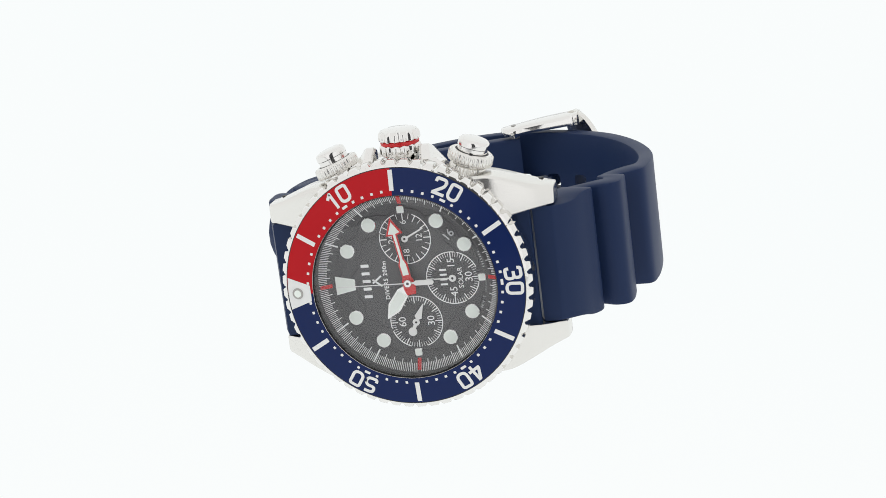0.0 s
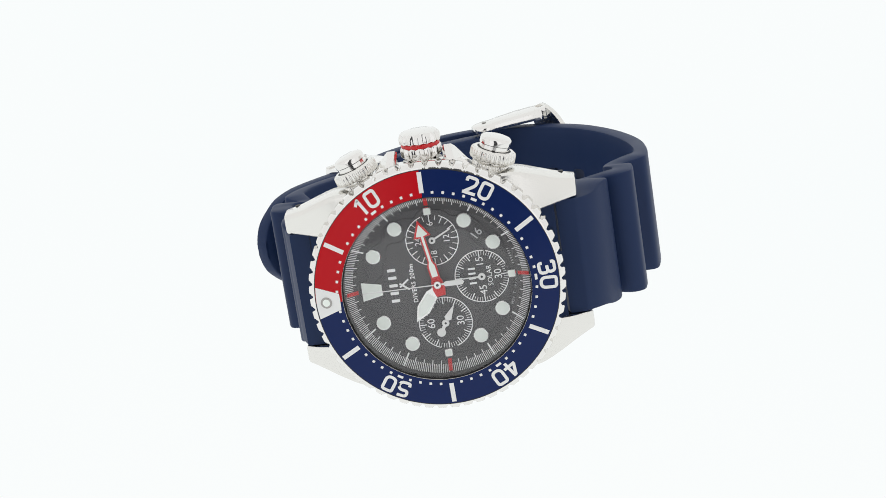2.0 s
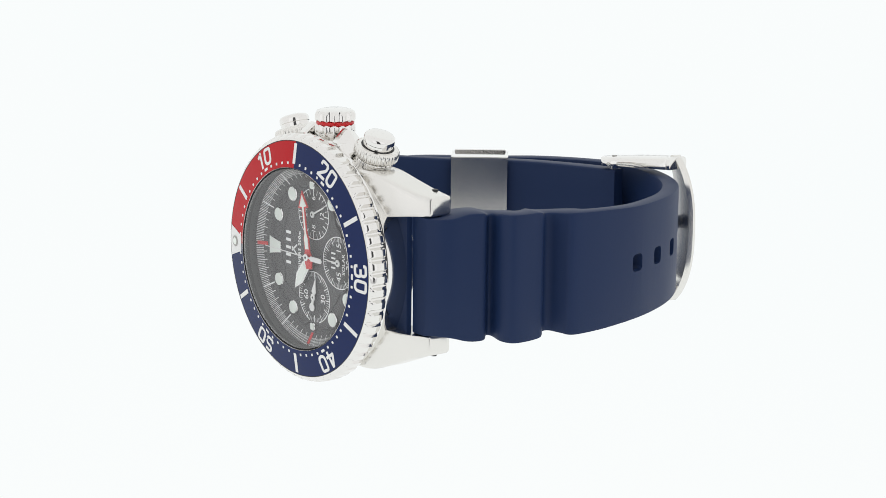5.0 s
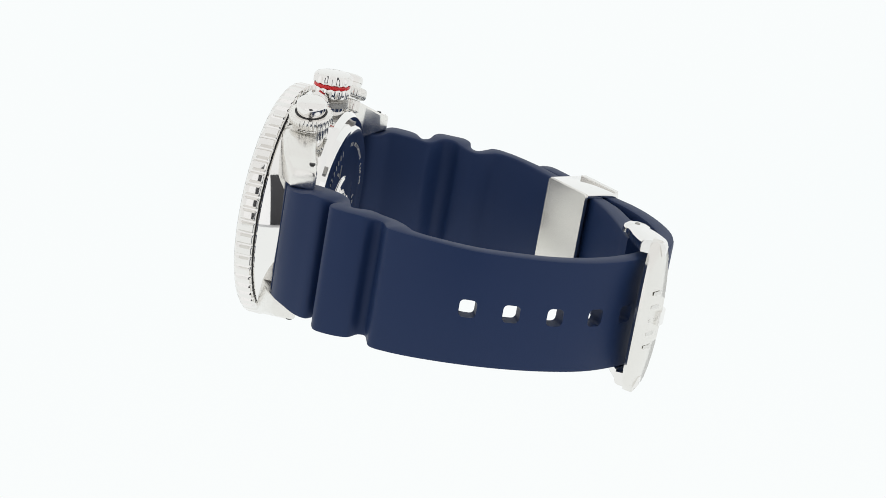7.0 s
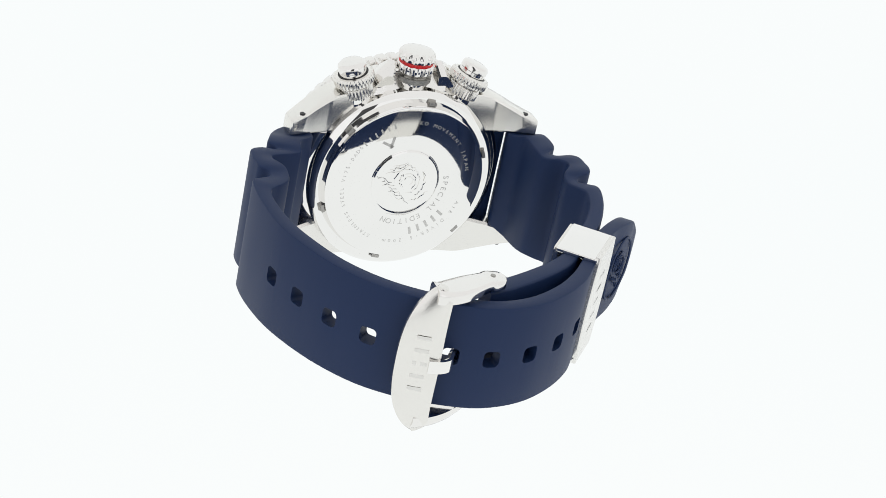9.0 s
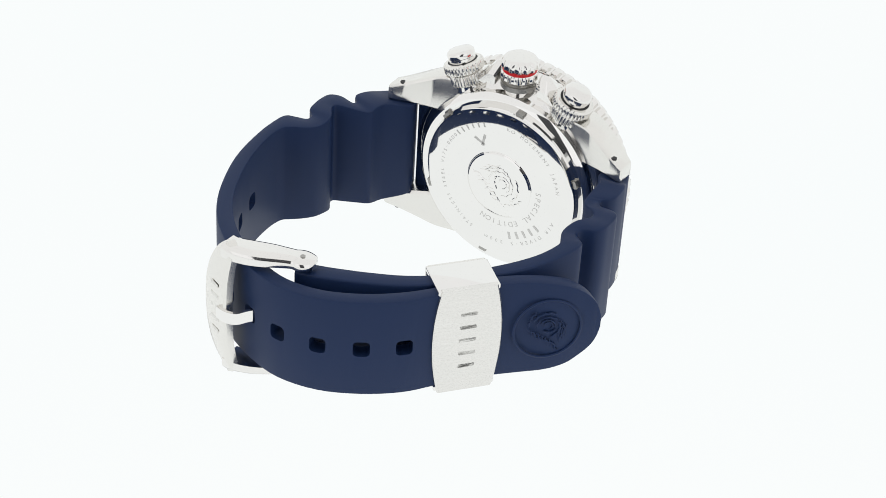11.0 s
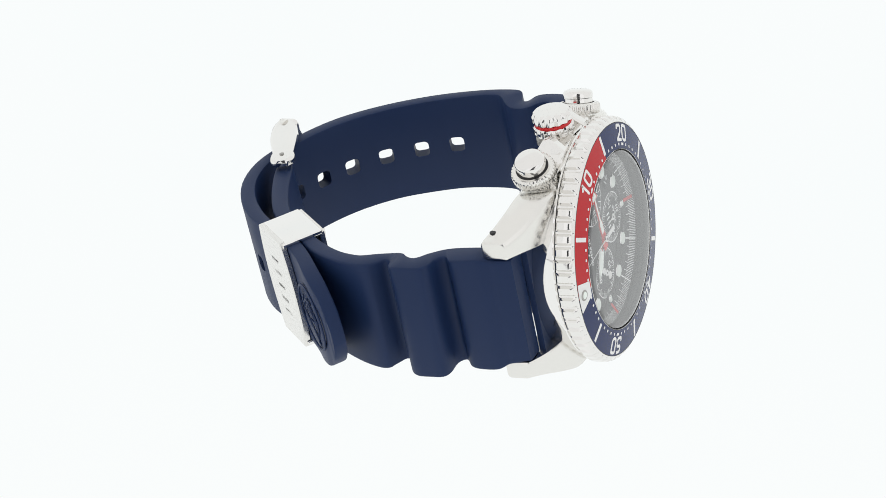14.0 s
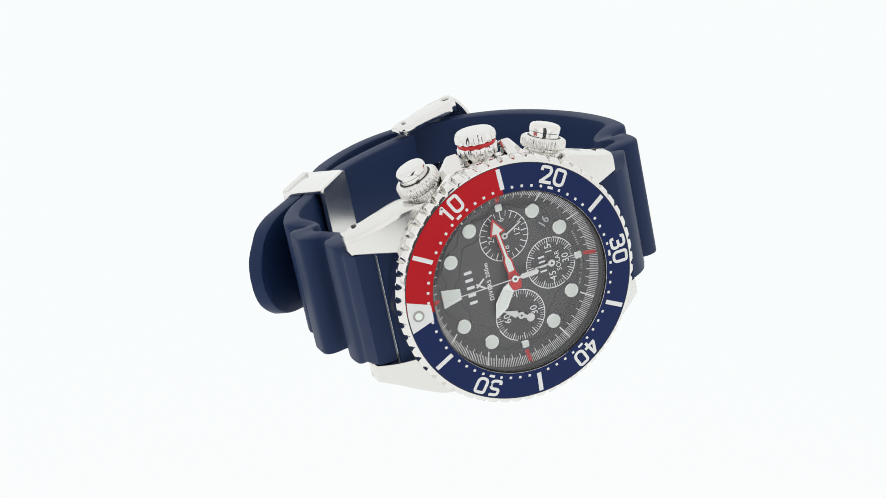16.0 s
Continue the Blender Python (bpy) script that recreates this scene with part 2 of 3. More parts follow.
def lug(sx, sy):
    """One lug: a tapering horn that bends down to its tip."""
    # y, x inner, x outer, z top, z bottom
    rows = [(7.0, 8.8, 16.3, -3.7, -9.3), (11.0, 8.8, 16.3, -3.8, -9.6), (14.5, 8.9, 16.2, -4.3, -10.2), (18.0, 9.3, 14.9, -5.7, -11.3),
            (20.6, 9.6, 13.75, -7.1, -12.4), (22.6, 9.7, 13.05, -8.5, -13.2), (23.5, 9.7, 12.8, -9.2, -13.4)]
    rings = []
    for i, (y, xi, xo, zt, zb) in enumerate([Vector(r) for r in smooth_path(rows, 4)]):
        e = 0.45
        ring = [(xi, zb + e), (xi, zt - 0.15), (xi + 0.15, zt), (xo - 1.1, zt), (xo - 0.55, zt - 0.12), (xo - 0.15, zt - 0.45), (xo, zt - 0.95), (xo, zb + 0.6), (xo - 0.18, zb + 0.18), (xo - 0.6, zb), (xi + e, zb)]
        rings.append([(sx * x, sy * y, z) for x, z in ring])
    # eased tip
    last = rings[-1]
    c = Vector([sum(p[i] for p in last) / len(last) for i in range(3)])
    rings.append([tuple(c + (Vector(p) - c) * 0.93 + Vector((0, sy * 0.12, 0))) for p in last])
    rings.append([tuple(c + (Vector(p) - c) * 0.78 + Vector((0, sy * 0.22, 0))) for p in last])
    bm = loft(rings)
    return part("lug", bm, SATIN, case, "finely brushed lug", smooth=24)


for sx in (1, -1):
    for sy in (1, -1):
        lg = lug(sx, sy)
        # solid black plug; the hole's shade is put into its colour
        bore = moved(slab(circle(0.5, 16), -0.4, 0.14), Matrix.Translation((sx * 13.42, sy * 21.43, -11.9)) @ Matrix.Rotation(radians(90 * sx), 4, "Y"))
        part("spring_bar_hole_shade", bore, BLACK_IN, case)

# shoulder block under the crown, with a horn on either side of it
block = [(14.0, -9.6), (17.2, -9.2), (19.5, -6.6), (19.5, 6.6), (17.2, 9.2), (14.0, 9.6)]
under = [(13.0, -8.2), (15.2, -7.9), (17.0, -5.6), (17.0, 5.6), (15.2, 7.9), (13.0, 8.2)]
upper = [(x - 0.4, y * 0.96) for x, y in block]
part("crown_guard", loft([[(x, y, -9.9) for x, y in under], [(x, y, -7.2) for x, y in block], [(x, y, -4.7) for x, y in block], [(x, y, -4.3) for x, y in upper]]), FINE, case, smooth=28)
for sy in (1, -1):
    tiers = []
    for z, k, w in ((-9.2, 19.4, 0.7), (-8.0, 21.1, 0.95), (-6.9, 21.5, 1.0), (-6.4, 21.3, 1.0), (-4.3, 19.5, 0.85)):
        y0, y1 = 5.9 - 2.3 * w, 5.9 + 2.5 * w
        tiers.append([(17.0, sy * y0, z), (k - 0.3, sy * y0, z), (k, sy * (y0 + 0.35), z), (k, sy * (y0 + 1.5), z), (k - 0.3, sy * (y0 + 1.9), z), (17.4, sy * y1, z)])
    part("crown_guard", loft(tiers), FINE, case, smooth=22)

# bezel: a ring with scalloped grip
def scallop(a, r, z):
    s = (a * 60 / (2 * math.pi)) % 1.0
    d = abs(s - 0.5) * 2
    bite = 0.68 * max(0.0, 1 - (d / 0.40) ** 2) ** 0.5
    return min(r, 20.5 - bite) if r > 19.75 else r


bezel = part("bezel", lathe([(15.0, 0.30), (15.08, 0.36), (15.16, 0.20), (19.38, -0.36), (19.5, -0.27), (19.75, -0.36), (20.1, -0.62), (20.38, -0.95), (20.5, -1.35), (20.5, -2.9), (20.35, -3.25), (19.9, -3.45), (15.0, -3.3)], 720, wave=scallop),
             FINE, watch, "polished steel bezel with a scalloped grip", smooth=40)


def bezel_z(r):
    return 0.27 - (r - 15.45) * 0.135


def insert(name, a0, a1, material, label):
    rings = []
    for k in range(int((a1 - a0) / 1.5) + 1):
        a = radians(90 - min(a0 + 1.5 * k, a1))
        rings.append([(r * math.cos(a), r * math.sin(a), z) for r, z in ((15.14, 0.0), (15.14, bezel_z(15.14)), (19.42, bezel_z(19.42)), (19.42, -0.7))])
    return part(name, loft(rings), material, bezel, label, smooth=30)


insert("insert", 90, 360, BLUE, "blue insert")
insert("insert", 0, 90, RED, "red insert")


def drape(bm, lift):
    """Lays flat marks on the sloping insert."""
    for v in bm.verts:
        v.co.z += bezel_z(math.hypot(v.co.x, v.co.y)) + lift
    return bm


part("insert_edge", lathe([(19.40, -0.262), (19.53, -0.262), (19.53, -0.42), (19.40, -0.42)], 160), BLACK_IN, bezel, "thin dark line round the insert")

# white triangle at zero and its pip
tri = [(-2.65, 19.15), (-1.3, 19.3), (0, 19.36), (1.3, 19.3), (2.65, 19.15), (1.3, 15.5), (0, 15.48), (-1.3, 15.5)]
part("zero_mark", drape(slab(tri, 0, 0.03), 0.03), WHITE, bezel)
part("pip_rim", drape(moved(slab(circle(0.92, 28), 0, 0.14, 0.08), Matrix.Translation((0, 17.75, 0))), 0.04), DARK_STEEL, bezel, "steel pip rim")
part("pip", drape(moved(slab(circle(0.62, 24), 0, 0.2, 0.08), Matrix.Translation((0, 17.75, 0))), 0.04), LUME, bezel, "pale lume pip")
for a in (30, 90, 150, 210, 270, 330):
    part("bezel_bar", drape(moved(slab(rounded(0.72, 3.3, 0.05, 2), 0, 0.03), turn(a) @ Matrix.Translation((0, 17.5, 0))), 0.02), WHITE, bezel)
def eased(path, r, n=5):
    """A polyline with its inner corners rounded."""
    P = [Vector(p) for p in path]
    out = [P[0]]
    for a, b, c in zip(P, P[1:], P[2:]):
        u, v = (a - b), (c - b)
        q = min(r, u.length * 0.5, v.length * 0.5) if u.angle(v) > 1.2 else 0.02
        p0, p1 = b + u.normalized() * q, b + v.normalized() * q
        out += [p0 * (1 - k) ** 2 + b * 2 * k * (1 - k) + p1 * k * k for k in [i / n for i in range(n + 1)]]
    return out + [P[-1]]


def stroke(path, w, h, lift=0.0, shift=0.0):
    """A painted stroke of even width along a path."""
    P, rings = path, []
    for i, p in enumerate(P):
        d0 = (p - P[max(i - 1, 0)]).normalized() if i else (P[1] - p).normalized()
        d1 = (P[min(i + 1, len(P) - 1)] - p).normalized() if i < len(P) - 1 else d0
        d = (d0 + d1).normalized()
        n = Vector((-d.y, d.x)) * (w / 2 / max(0.75, d.dot(d1)))
        rings.append([(p.x + shift - n.x, p.y - n.y, lift), (p.x + shift - n.x, p.y - n.y, lift + h), (p.x + shift + n.x, p.y + n.y, lift + h), (p.x + shift + n.x, p.y + n.y, lift)])
    return loft(rings)


DIGITS = {
    "0": [[(0, 0.5), (0.5, 0.5), (0.5, -0.5), (-0.5, -0.5), (-0.5, 0.5), (0, 0.5)]],
    "1": [[(-0.42, 0.24), (0.08, 0.5), (0.08, -0.6)]],
    "2": [[(-0.5, 0.24), (-0.5, 0.5), (0.5, 0.5), (0.5, 0.1), (-0.46, -0.46)], [(-0.64, -0.5), (0.64, -0.5)]],
    "3": [[(-0.5, 0.28), (-0.5, 0.5), (0.48, 0.5), (0.48, 0.02), (-0.2, 0.02)], [(0.0, 0.02), (0.5, 0.02), (0.5, -0.5), (-0.5, -0.5), (-0.5, -0.26)]],
    "4": [[(0.2, -0.6), (0.2, 0.58)], [(0.12, 0.52), (-0.5, -0.2)], [(-0.64, -0.24), (0.66, -0.24)]],
    "5": [[(0.5, 0.5), (-0.4, 0.5), (-0.46, 0.08), (0.5, 0.08), (0.5, -0.5), (-0.5, -0.5), (-0.5, -0.26)]],
}
for i, txt in enumerate(("10", "20", "30", "40", "50")):
    a = 60 * (i + 1)
    pieces = []
    for j, ch in enumerate(txt):
        for k, path in enumerate(DIGITS[ch]):
            b = stroke(eased([(x * 1.62, y * 2.4) for x, y in path], 0.8), 0.5, 0.03, 0.006 * k)
            pieces.append(moved(b, turn(a + (j - 0.5) * (7.9 if txt != "10" else 7.0)) @ Matrix.Translation((0, 17.75, 0))))
    part("numeral", drape(joined(*pieces), 0.012), WHITE, bezel, smooth=20)
for k in range(60):
    a = 6 * k
    if a % 60 == 30 or a == 0:
        continue
    w, h = (0.95, 0.42) if a % 60 == 0 else (0.42, 0.42)
    part("minute_dot", drape(moved(slab(rounded(w, h, 0.06, 2), 0, 0.03), turn(a) @ Matrix.Translation((0, 15.85, 0))), 0.02), WHITE, bezel)

# black ring standing in for the shade between bezel and case
part("bezel_shade_ring", lathe([(18.6, -3.38), (19.3, -3.38), (19.3, -3.75), (18.6, -3.75)], 96), BLACK_IN, watch, "black ring painted as the shade under the bezel")

# crystal
dome = [(0.0, 0.48), (5.0, 0.48), (10.0, 0.47), (13.9, 0.45), (14.5, 0.40), (14.8, 0.24), (14.92, 0.0)]
crystal = part("crystal", lathe(dome + [(14.92, -0.6)], 128, close=False), GLASS, watch, "clear flat crystal with a bevelled rim")
crystal.visible_shadow = False
part("crystal_gasket", lathe([(14.93, 0.20), (15.02, 0.36), (15.05, 0.30), (15.05, -0.9), (14.9, -0.9)], 128), BLACK_IN, watch)

# dial and the sloping minute ring round it
DZ = -3.6
dial = part("dial", lathe([(0.0, DZ), (13.3, DZ), (13.3, DZ - 0.5), (0.0, DZ - 0.5)], 128, close=False), DIAL, watch, "matt black dial with three subdials")
RING = [(12.55, DZ + 0.02), (14.9, -2.3)]
ring = part("minute_ring", lathe([RING[0], RING[1], (14.95, -0.85), (15.05, -0.85), (15.05, DZ - 0.4), (12.6, DZ - 0.4)], 160), DIAL, watch, "black sloping minute ring", smooth=25)


def ring_z(r):
    k = (r - RING[0][0]) / (RING[1][0] - RING[0][0])
    return RING[0][1] + k * (RING[1][1] - RING[0][1])


def on_ring(bm, lift=0.02):
    for v in bm.verts:
        v.co.z += ring_z(math.hypot(v.co.x, v.co.y)) + lift
    return bm


ticks = bmesh.new()
for k in range(300):
    if k % 25 == 0 and k % 75 == 0:
        continue
    if k % 25 == 0:
        w, r0, r1 = 0.26, 12.8, 14.85
    elif k % 5 == 0:
        w, r0, r1 = 0.13, 13.1, 14.85
    else:
        w, r0, r1 = 0.10, 13.6, 14.85
    m = turn(k * 1.2)
    vs = [ticks.verts.new(m @ Vector(p)) for p in ((-w / 2, r0, 0), (w / 2, r0, 0), (w / 2, r1, 0), (-w / 2, r1, 0))]
    ticks.faces.new(vs)
part("minute_track", on_ring(ticks, 0.025), PRINT, ring, "fine white minute ticks")
for a in (0, 90, 180, 270):
    part("quarter_mark", on_ring(moved(slab(rounded(0.62, 1.75, 0.05, 2), 0, 0.04), turn(a) @ Matrix.Translation((0, 13.75, 0))), 0.02), HANDRED, ring, "red quarter mark")


def marker(outline, m, name="hour_marker"):
    """A raised marker: a bright rim and a lume fill."""
    n = len(outline)
    part(name, moved(slab(outline, 0, 0.34, 0.1), m @ Matrix.Translation((0, 0, DZ))), CHROME, dial)
    cx, cy = sum(p[0] for p in outline) / n, sum(p[1] for p in outline) / n
    inner = []
    for x, y in outline:
        l = math.hypot(x - cx, y - cy)
        inner.append((cx + (x - cx) * (1 - 0.17 / l), cy + (y - cy) * (1 - 0.17 / l)))
    part("lume_fill", moved(slab(inner, 0.1, 0.40, 0.08), m @ Matrix.Translation((0, 0, DZ))), LUME, dial)


for h in (1, 2, 4, 5, 7, 8, 10, 11):
    marker(circle(1.26, 28), turn(30 * h) @ Matrix.Translation((0, 11.15, 0)))
for h in (3, 6, 9):
    marker(rounded(1.35, 1.35, 0.3, 3), turn(30 * h) @ Matrix.Translation((0, 11.9, 0)))
marker([(-1.65, 12.35), (1.65, 12.35), (0.95, 8.95), (-0.95, 8.95)], Matrix.Identity(4))


def annulus(cx, cy, r0, r1, z, skip=()):
    """A flat printed ring, with gaps given as (from, to) degrees clockwise from 12."""
    bm = bmesh.new()
    n = 90
    for k in range(n):
        a, b = 360 * k / n, 360 * (k + 1) / n
        if any(lo <= a and b <= hi for lo, hi in skip):
            continue
        q = [(r0, a), (r1, a), (r1, b), (r0, b)]
        bm.faces.new([bm.verts.new((cx + r * math.sin(radians(t)), cy + r * math.cos(radians(t)), z)) for r, t in q])
    bmesh.ops.remove_doubles(bm, verts=bm.verts, dist=1e-4)
    return bm


def subdial(cx, cy, r, spokes, skip, texts):
    at = Matrix.Translation((cx, cy, DZ))
    part("subdial", moved(slab(circle(r, 60), 0, 0.012), at), DIAL_LOW, dial, "sunken black subdial")
    part("subdial_ring", annulus(cx, cy, r - 0.05, r + 0.1, DZ + 0.03, skip), PRINT, dial)
    bm = bmesh.new()
    for a, r0, w in spokes:
        m = Matrix.Translation((cx, cy, DZ + 0.03)) @ turn(a)
        bm.faces.new([bm.verts.new(m @ Vector(p)) for p in ((-w / 2, r0, 0), (w / 2, r0, 0), (w / 2, r, 0), (-w / 2, r, 0))])
    part("subdial_track", bm, PRINT, dial)
    for txt, x, y, s in texts:
        part("dial_text", moved(letters(txt, s, 0.008), Matrix.Translation((cx + x, cy + y, DZ + 0.03))), PRINT, dial)


subdial(7.05, -0.1, 4.15, [(15 * k, 3.0 if k % 2 == 0 else 3.3, 0.16 if k % 2 == 0 else 0.1) for k in range(24)], ((70, 112),),
        (("24", 0.0, 2.3, 1.45), ("6", 2.7, 0.0, 1.45), ("12", 0.1, -2.3, 1.45), ("18", -2.3, 0.0, 1.45)))
subdial(0.1, -7.1, 4.25, [(6 * k, 3.1 if k % 5 == 0 else 3.5, 0.16 if k % 5 == 0 else 0.08) for k in range(60)], ((165, 195),),
        (("15", 2.55, 0.05, 1.7), ("30", 0.1, -2.6, 1.7), ("45", -2.3, 0.05, 1.7), ("SOLAR", 0.0, -1.25, 1.15)))
subdial(-6.85, -0.25, 4.25, [(6 * k, 3.1 if k % 5 == 0 else 3.5, 0.16 if k % 5 == 0 else 0.08) for k in range(60)], ((250, 290),),
        (("60", 0.1, 2.35, 1.7), ("30", 0.1, -2.4, 1.7)))


def plain_bar(w, h, depth):
    """A plain slim bar."""
    return slab(rounded(w * 0.5, h, min(w * 0.5, h) * 0.2, 3), 0, depth)


def bars(cx, cy, w, h, n, z, name="maker_mark", parent=dial, material=PRINT, m=None, gap=0.22, depth=0.02):
    """A maker's mark as plain slim bars."""
    step = w / n
    out = [moved(plain_bar(step * (1 - gap), h, depth), Matrix.Translation((cx - w / 2 + step * (k + 0.5), cy, z))) for k in range(n)]
    bm = joined(*out)
    if m is not None:
        moved(bm, m)
    return part(name, bm, material, parent)


# low waves pressed into the dial
for r0, n, ph in ((9.3, 9, 0.4), (11.75, 11, 1.9)):
    run = []
    for k in range(241):
        a = 2 * math.pi * k / 240
        q = r0 + 0.42 * math.sin(n * a + ph) + 0.2 * math.sin(2 * n * a)
        p = Vector((q * math.cos(a), q * math.sin(a), DZ - 0.03))
        clear_of = all(math.hypot(p.x - cx, p.y - cy) > 4.1 for cx, cy in ((7.05, -0.1), (0.1, -7.1), (-6.85, -0.25)))
        if clear_of and k < 240:
            run.append(p)
        else:
            if len(run) > 6:
                part("dial_wave", along(run, 0.2), DIAL, dial)
            run = []
bars(0.35, 7.15, 6.4, 1.35, 5, DZ + 0.02)
bars(0.3, -5.6, 3.2, 1.15, 4, DZ + 0.045)
# crossed-line emblem under it
x_mark = []
for ang, ox in ((38, -0.2), (-38, 0.35)):
    x_mark.append(moved(slab(rounded(0.3, 1.9, 0.05, 2), 0, 0.02), Matrix.Translation((0.2 + ox, 5.4, DZ + 0.02)) @ turn(ang)))
part("emblem", joined(*x_mark), PRINT, dial)
part("dial_text", moved(letters("DIVERS 200m", 1.0, 0.008, bold=0.02, spacing=1.15), Matrix.Translation((0.35, 3.95, DZ + 0.02))), PRINT, dial)
part("dial_text", moved(on_arc("MOV'T JAPAN", 0.62, 12.35, 193.5, 2.0, True, 0.008), Matrix.Translation((0, 0, DZ + 0.02))), GREYPRINT, dial)
bars(0, 0, 2.9, 0.4, 7, 0, "small_print", dial, GREYPRINT, Matrix.Translation((0, 0, DZ + 0.02)) @ turn(166.5) @ Matrix.Translation((0, 12.4, 0)), 0.3)
# date
dm = Matrix.Translation((7.35, -7.3, DZ + 0.02)) @ Matrix.Rotation(radians(-45), 4, "Z")
part("date_window", moved(slab(rounded(2.6, 2.1, 0.2, 3), 0, 0.012), dm), DIAL_LOW, dial, "black date disc")
part("date_numeral", moved(letters("16", 1.95, 0.008, bold=0.02), dm @ Matrix.Translation((0, 0, 0.02))), GREYPRINT, dial)

# hands
def hand(name, pieces, angle, z, cx=0.0, cy=0.0, label=""):
    """The first piece is the hand, the rest lie on it. A piece: outline, height from, height to, material."""
    base = None
    for i, (nm, outline, z0, z1, mat) in enumerate(pieces):
        bm = slab(outline, z0, z1, min(0.06, (z1 - z0) * 0.4))
        if base is None:
            base = part(name, bm, mat, watch, label, at=LAID @ pose(cx * MM, cy * MM, z * MM, 0, 0, -angle))
        else:
            part(nm, bm, mat, base)
    return base


arrow = [(-0.75, -2.0), (-1.0, -0.9), (-0.95, 0.4), (-0.72, 0.9), (-0.78, 3.2), (-0.42, 3.9), (-0.42, 8.1), (-1.4, 8.2), (0, 11.0), (1.4, 8.2), (0.42, 8.1), (0.42, 3.9), (0.78, 3.2), (0.72, 0.9), (0.95, 0.4), (1.0, -0.9), (0.75, -2.0)]
hour = [(-0.55, -0.6), (-0.55, 1.2), (-1.05, 2.0), (-1.15, 5.0), (0, 7.4), (1.15, 5.0), (1.05, 2.0), (0.55, 1.2), (0.55, -0.6)]
hand("hour_hand", [("", hour, 0, 0.16, CHROME), ("lume_fill", [(-0.8, 2.2), (-0.85, 4.9), (0, 6.7), (0.85, 4.9), (0.8, 2.2)], 0.1, 0.22, LUME)], 305.5, -2.95, label="steel hour hand with pale lume")
hand("minute_hand", [("", arrow, 0, 0.16, HANDRED), ("lume_fill", [(-0.5, 1.3), (-0.5, 3.1), (-0.2, 3.95), (-0.2, 8.3), (-0.95, 8.45), (0, 10.3), (0.95, 8.45), (0.2, 8.3), (0.2, 3.95), (0.5, 3.1), (0.5, 1.3)], 0.1, 0.22, LUME)], 81, -2.6, label="red arrow minute hand with pale lume")
sec = [(-0.09, 0), (-0.06, 12.0), (0.06, 12.0), (0.09, 0), (0.16, -1.0), (0.42, -1.3), (0.42, -4.0), (0, -4.3), (-0.42, -4.0), (-0.42, -1.3), (-0.16, -1.0)]
s_hand = hand("chronograph_second_hand", [("", sec, 0, 0.1, WHITE), ("hub", circle(0.62, 24), 0.02, 0.3, CHROME), ("hub_cap", circle(0.25, 16), 0.2, 0.34, BLACK_IN)], 0, -2.2, label="slim white centre second hand")
h24 = [(-0.16, -0.3), (-0.12, 3.5), (0.12, 3.5), (0.16, -0.3)]
hand("day_hand", [("", h24, 0, 0.08, WHITE), ("hub", circle(0.55, 20), 0.0, 0.16, WHITE), ("hub_cap", circle(0.2, 12), 0.1, 0.2, BLACK_IN)], 153, -3.35, 7.05, -0.1)
hand("chronograph_minute_hand", [("", [(-0.14, -0.3), (-0.1, 3.0), (0.1, 3.0), (0.14, -0.3)], 0, 0.08, WHITE), ("hub", circle(0.6, 20), 0.0, 0.16, WHITE), ("hub_cap", circle(0.2, 12), 0.1, 0.2, BLACK_IN)], 0, -3.35, 0.1, -7.1)
small = hand("small_second_hand", [("", [(-0.28, -1.2), (-0.3, 0.6), (-0.62, 0.9), (0, 3.5), (0.62, 0.9), (0.3, 0.6), (0.28, -1.2)], 0, 0.1, WHITE),
                                   ("counterweight", circle(0.72, 20, 0, -1.75), 0.0, 0.12, WHITE), ("hub", circle(0.6, 20), 0.04, 0.2, WHITE), ("hub_cap", circle(0.2, 12), 0.1, 0.24, BLACK_IN)], 116, -3.35, -6.85, -0.25)

# crown and pushers: built along z, then turned to point out of the case
def outward(x, y, z, splay):
    return Matrix.Translation((x, y, z)) @ Matrix.Rotation(radians(splay), 4, "Z") @ Matrix.Rotation(radians(90), 4, "Y")


def knurl(profile, count, depth, sharp=1.0, n=None, rmin=2.0):
    n = n or count * 8
    def w(a, r, z):
        if r < rmin:
            return r
        return r - depth * (0.5 - 0.5 * math.cos(a * count)) ** sharp
    return lathe(profile, n, close=False, wave=w)


CR = outward(0.1, -0.2, -7.9, 0)
# dark ring in place of the shadow round the crown's foot
part("crown_shade_ring", moved(lathe([(2.4, 19.3), (3.2, 19.3), (3.2, 18.4), (2.4, 18.4)], 48), CR), DARK_STEEL, watch, "darker steel ring painted as shade behind the crown")
crown = part("crown", moved(knurl([(0, 24.1), (2.2, 24.05), (2.9, 23.85), (3.25, 23.5), (3.38, 23.1), (3.38, 22.35), (3.1, 22.1), (0, 22.05)], 14, 0.3, 1.0, 280, 3.0), CR), FINE, watch, "fluted polished crown", smooth=40)
part("crown_ring", moved(lathe([(0, 22.15), (3.08, 22.15), (3.14, 21.88), (3.08, 21.6), (0, 21.6)], 64, close=False), CR), HANDRED, crown, "red ring")
part("crown_foot", moved(knurl([(0, 21.65), (3.1, 21.62), (3.35, 21.35), (3.35, 20.2), (2.9, 19.8), (2.5, 19.4), (2.4, 16.5), (0, 16.5)], 14, 0.3, 1.0, 280, 3.1), CR), FINE, crown, smooth=40)

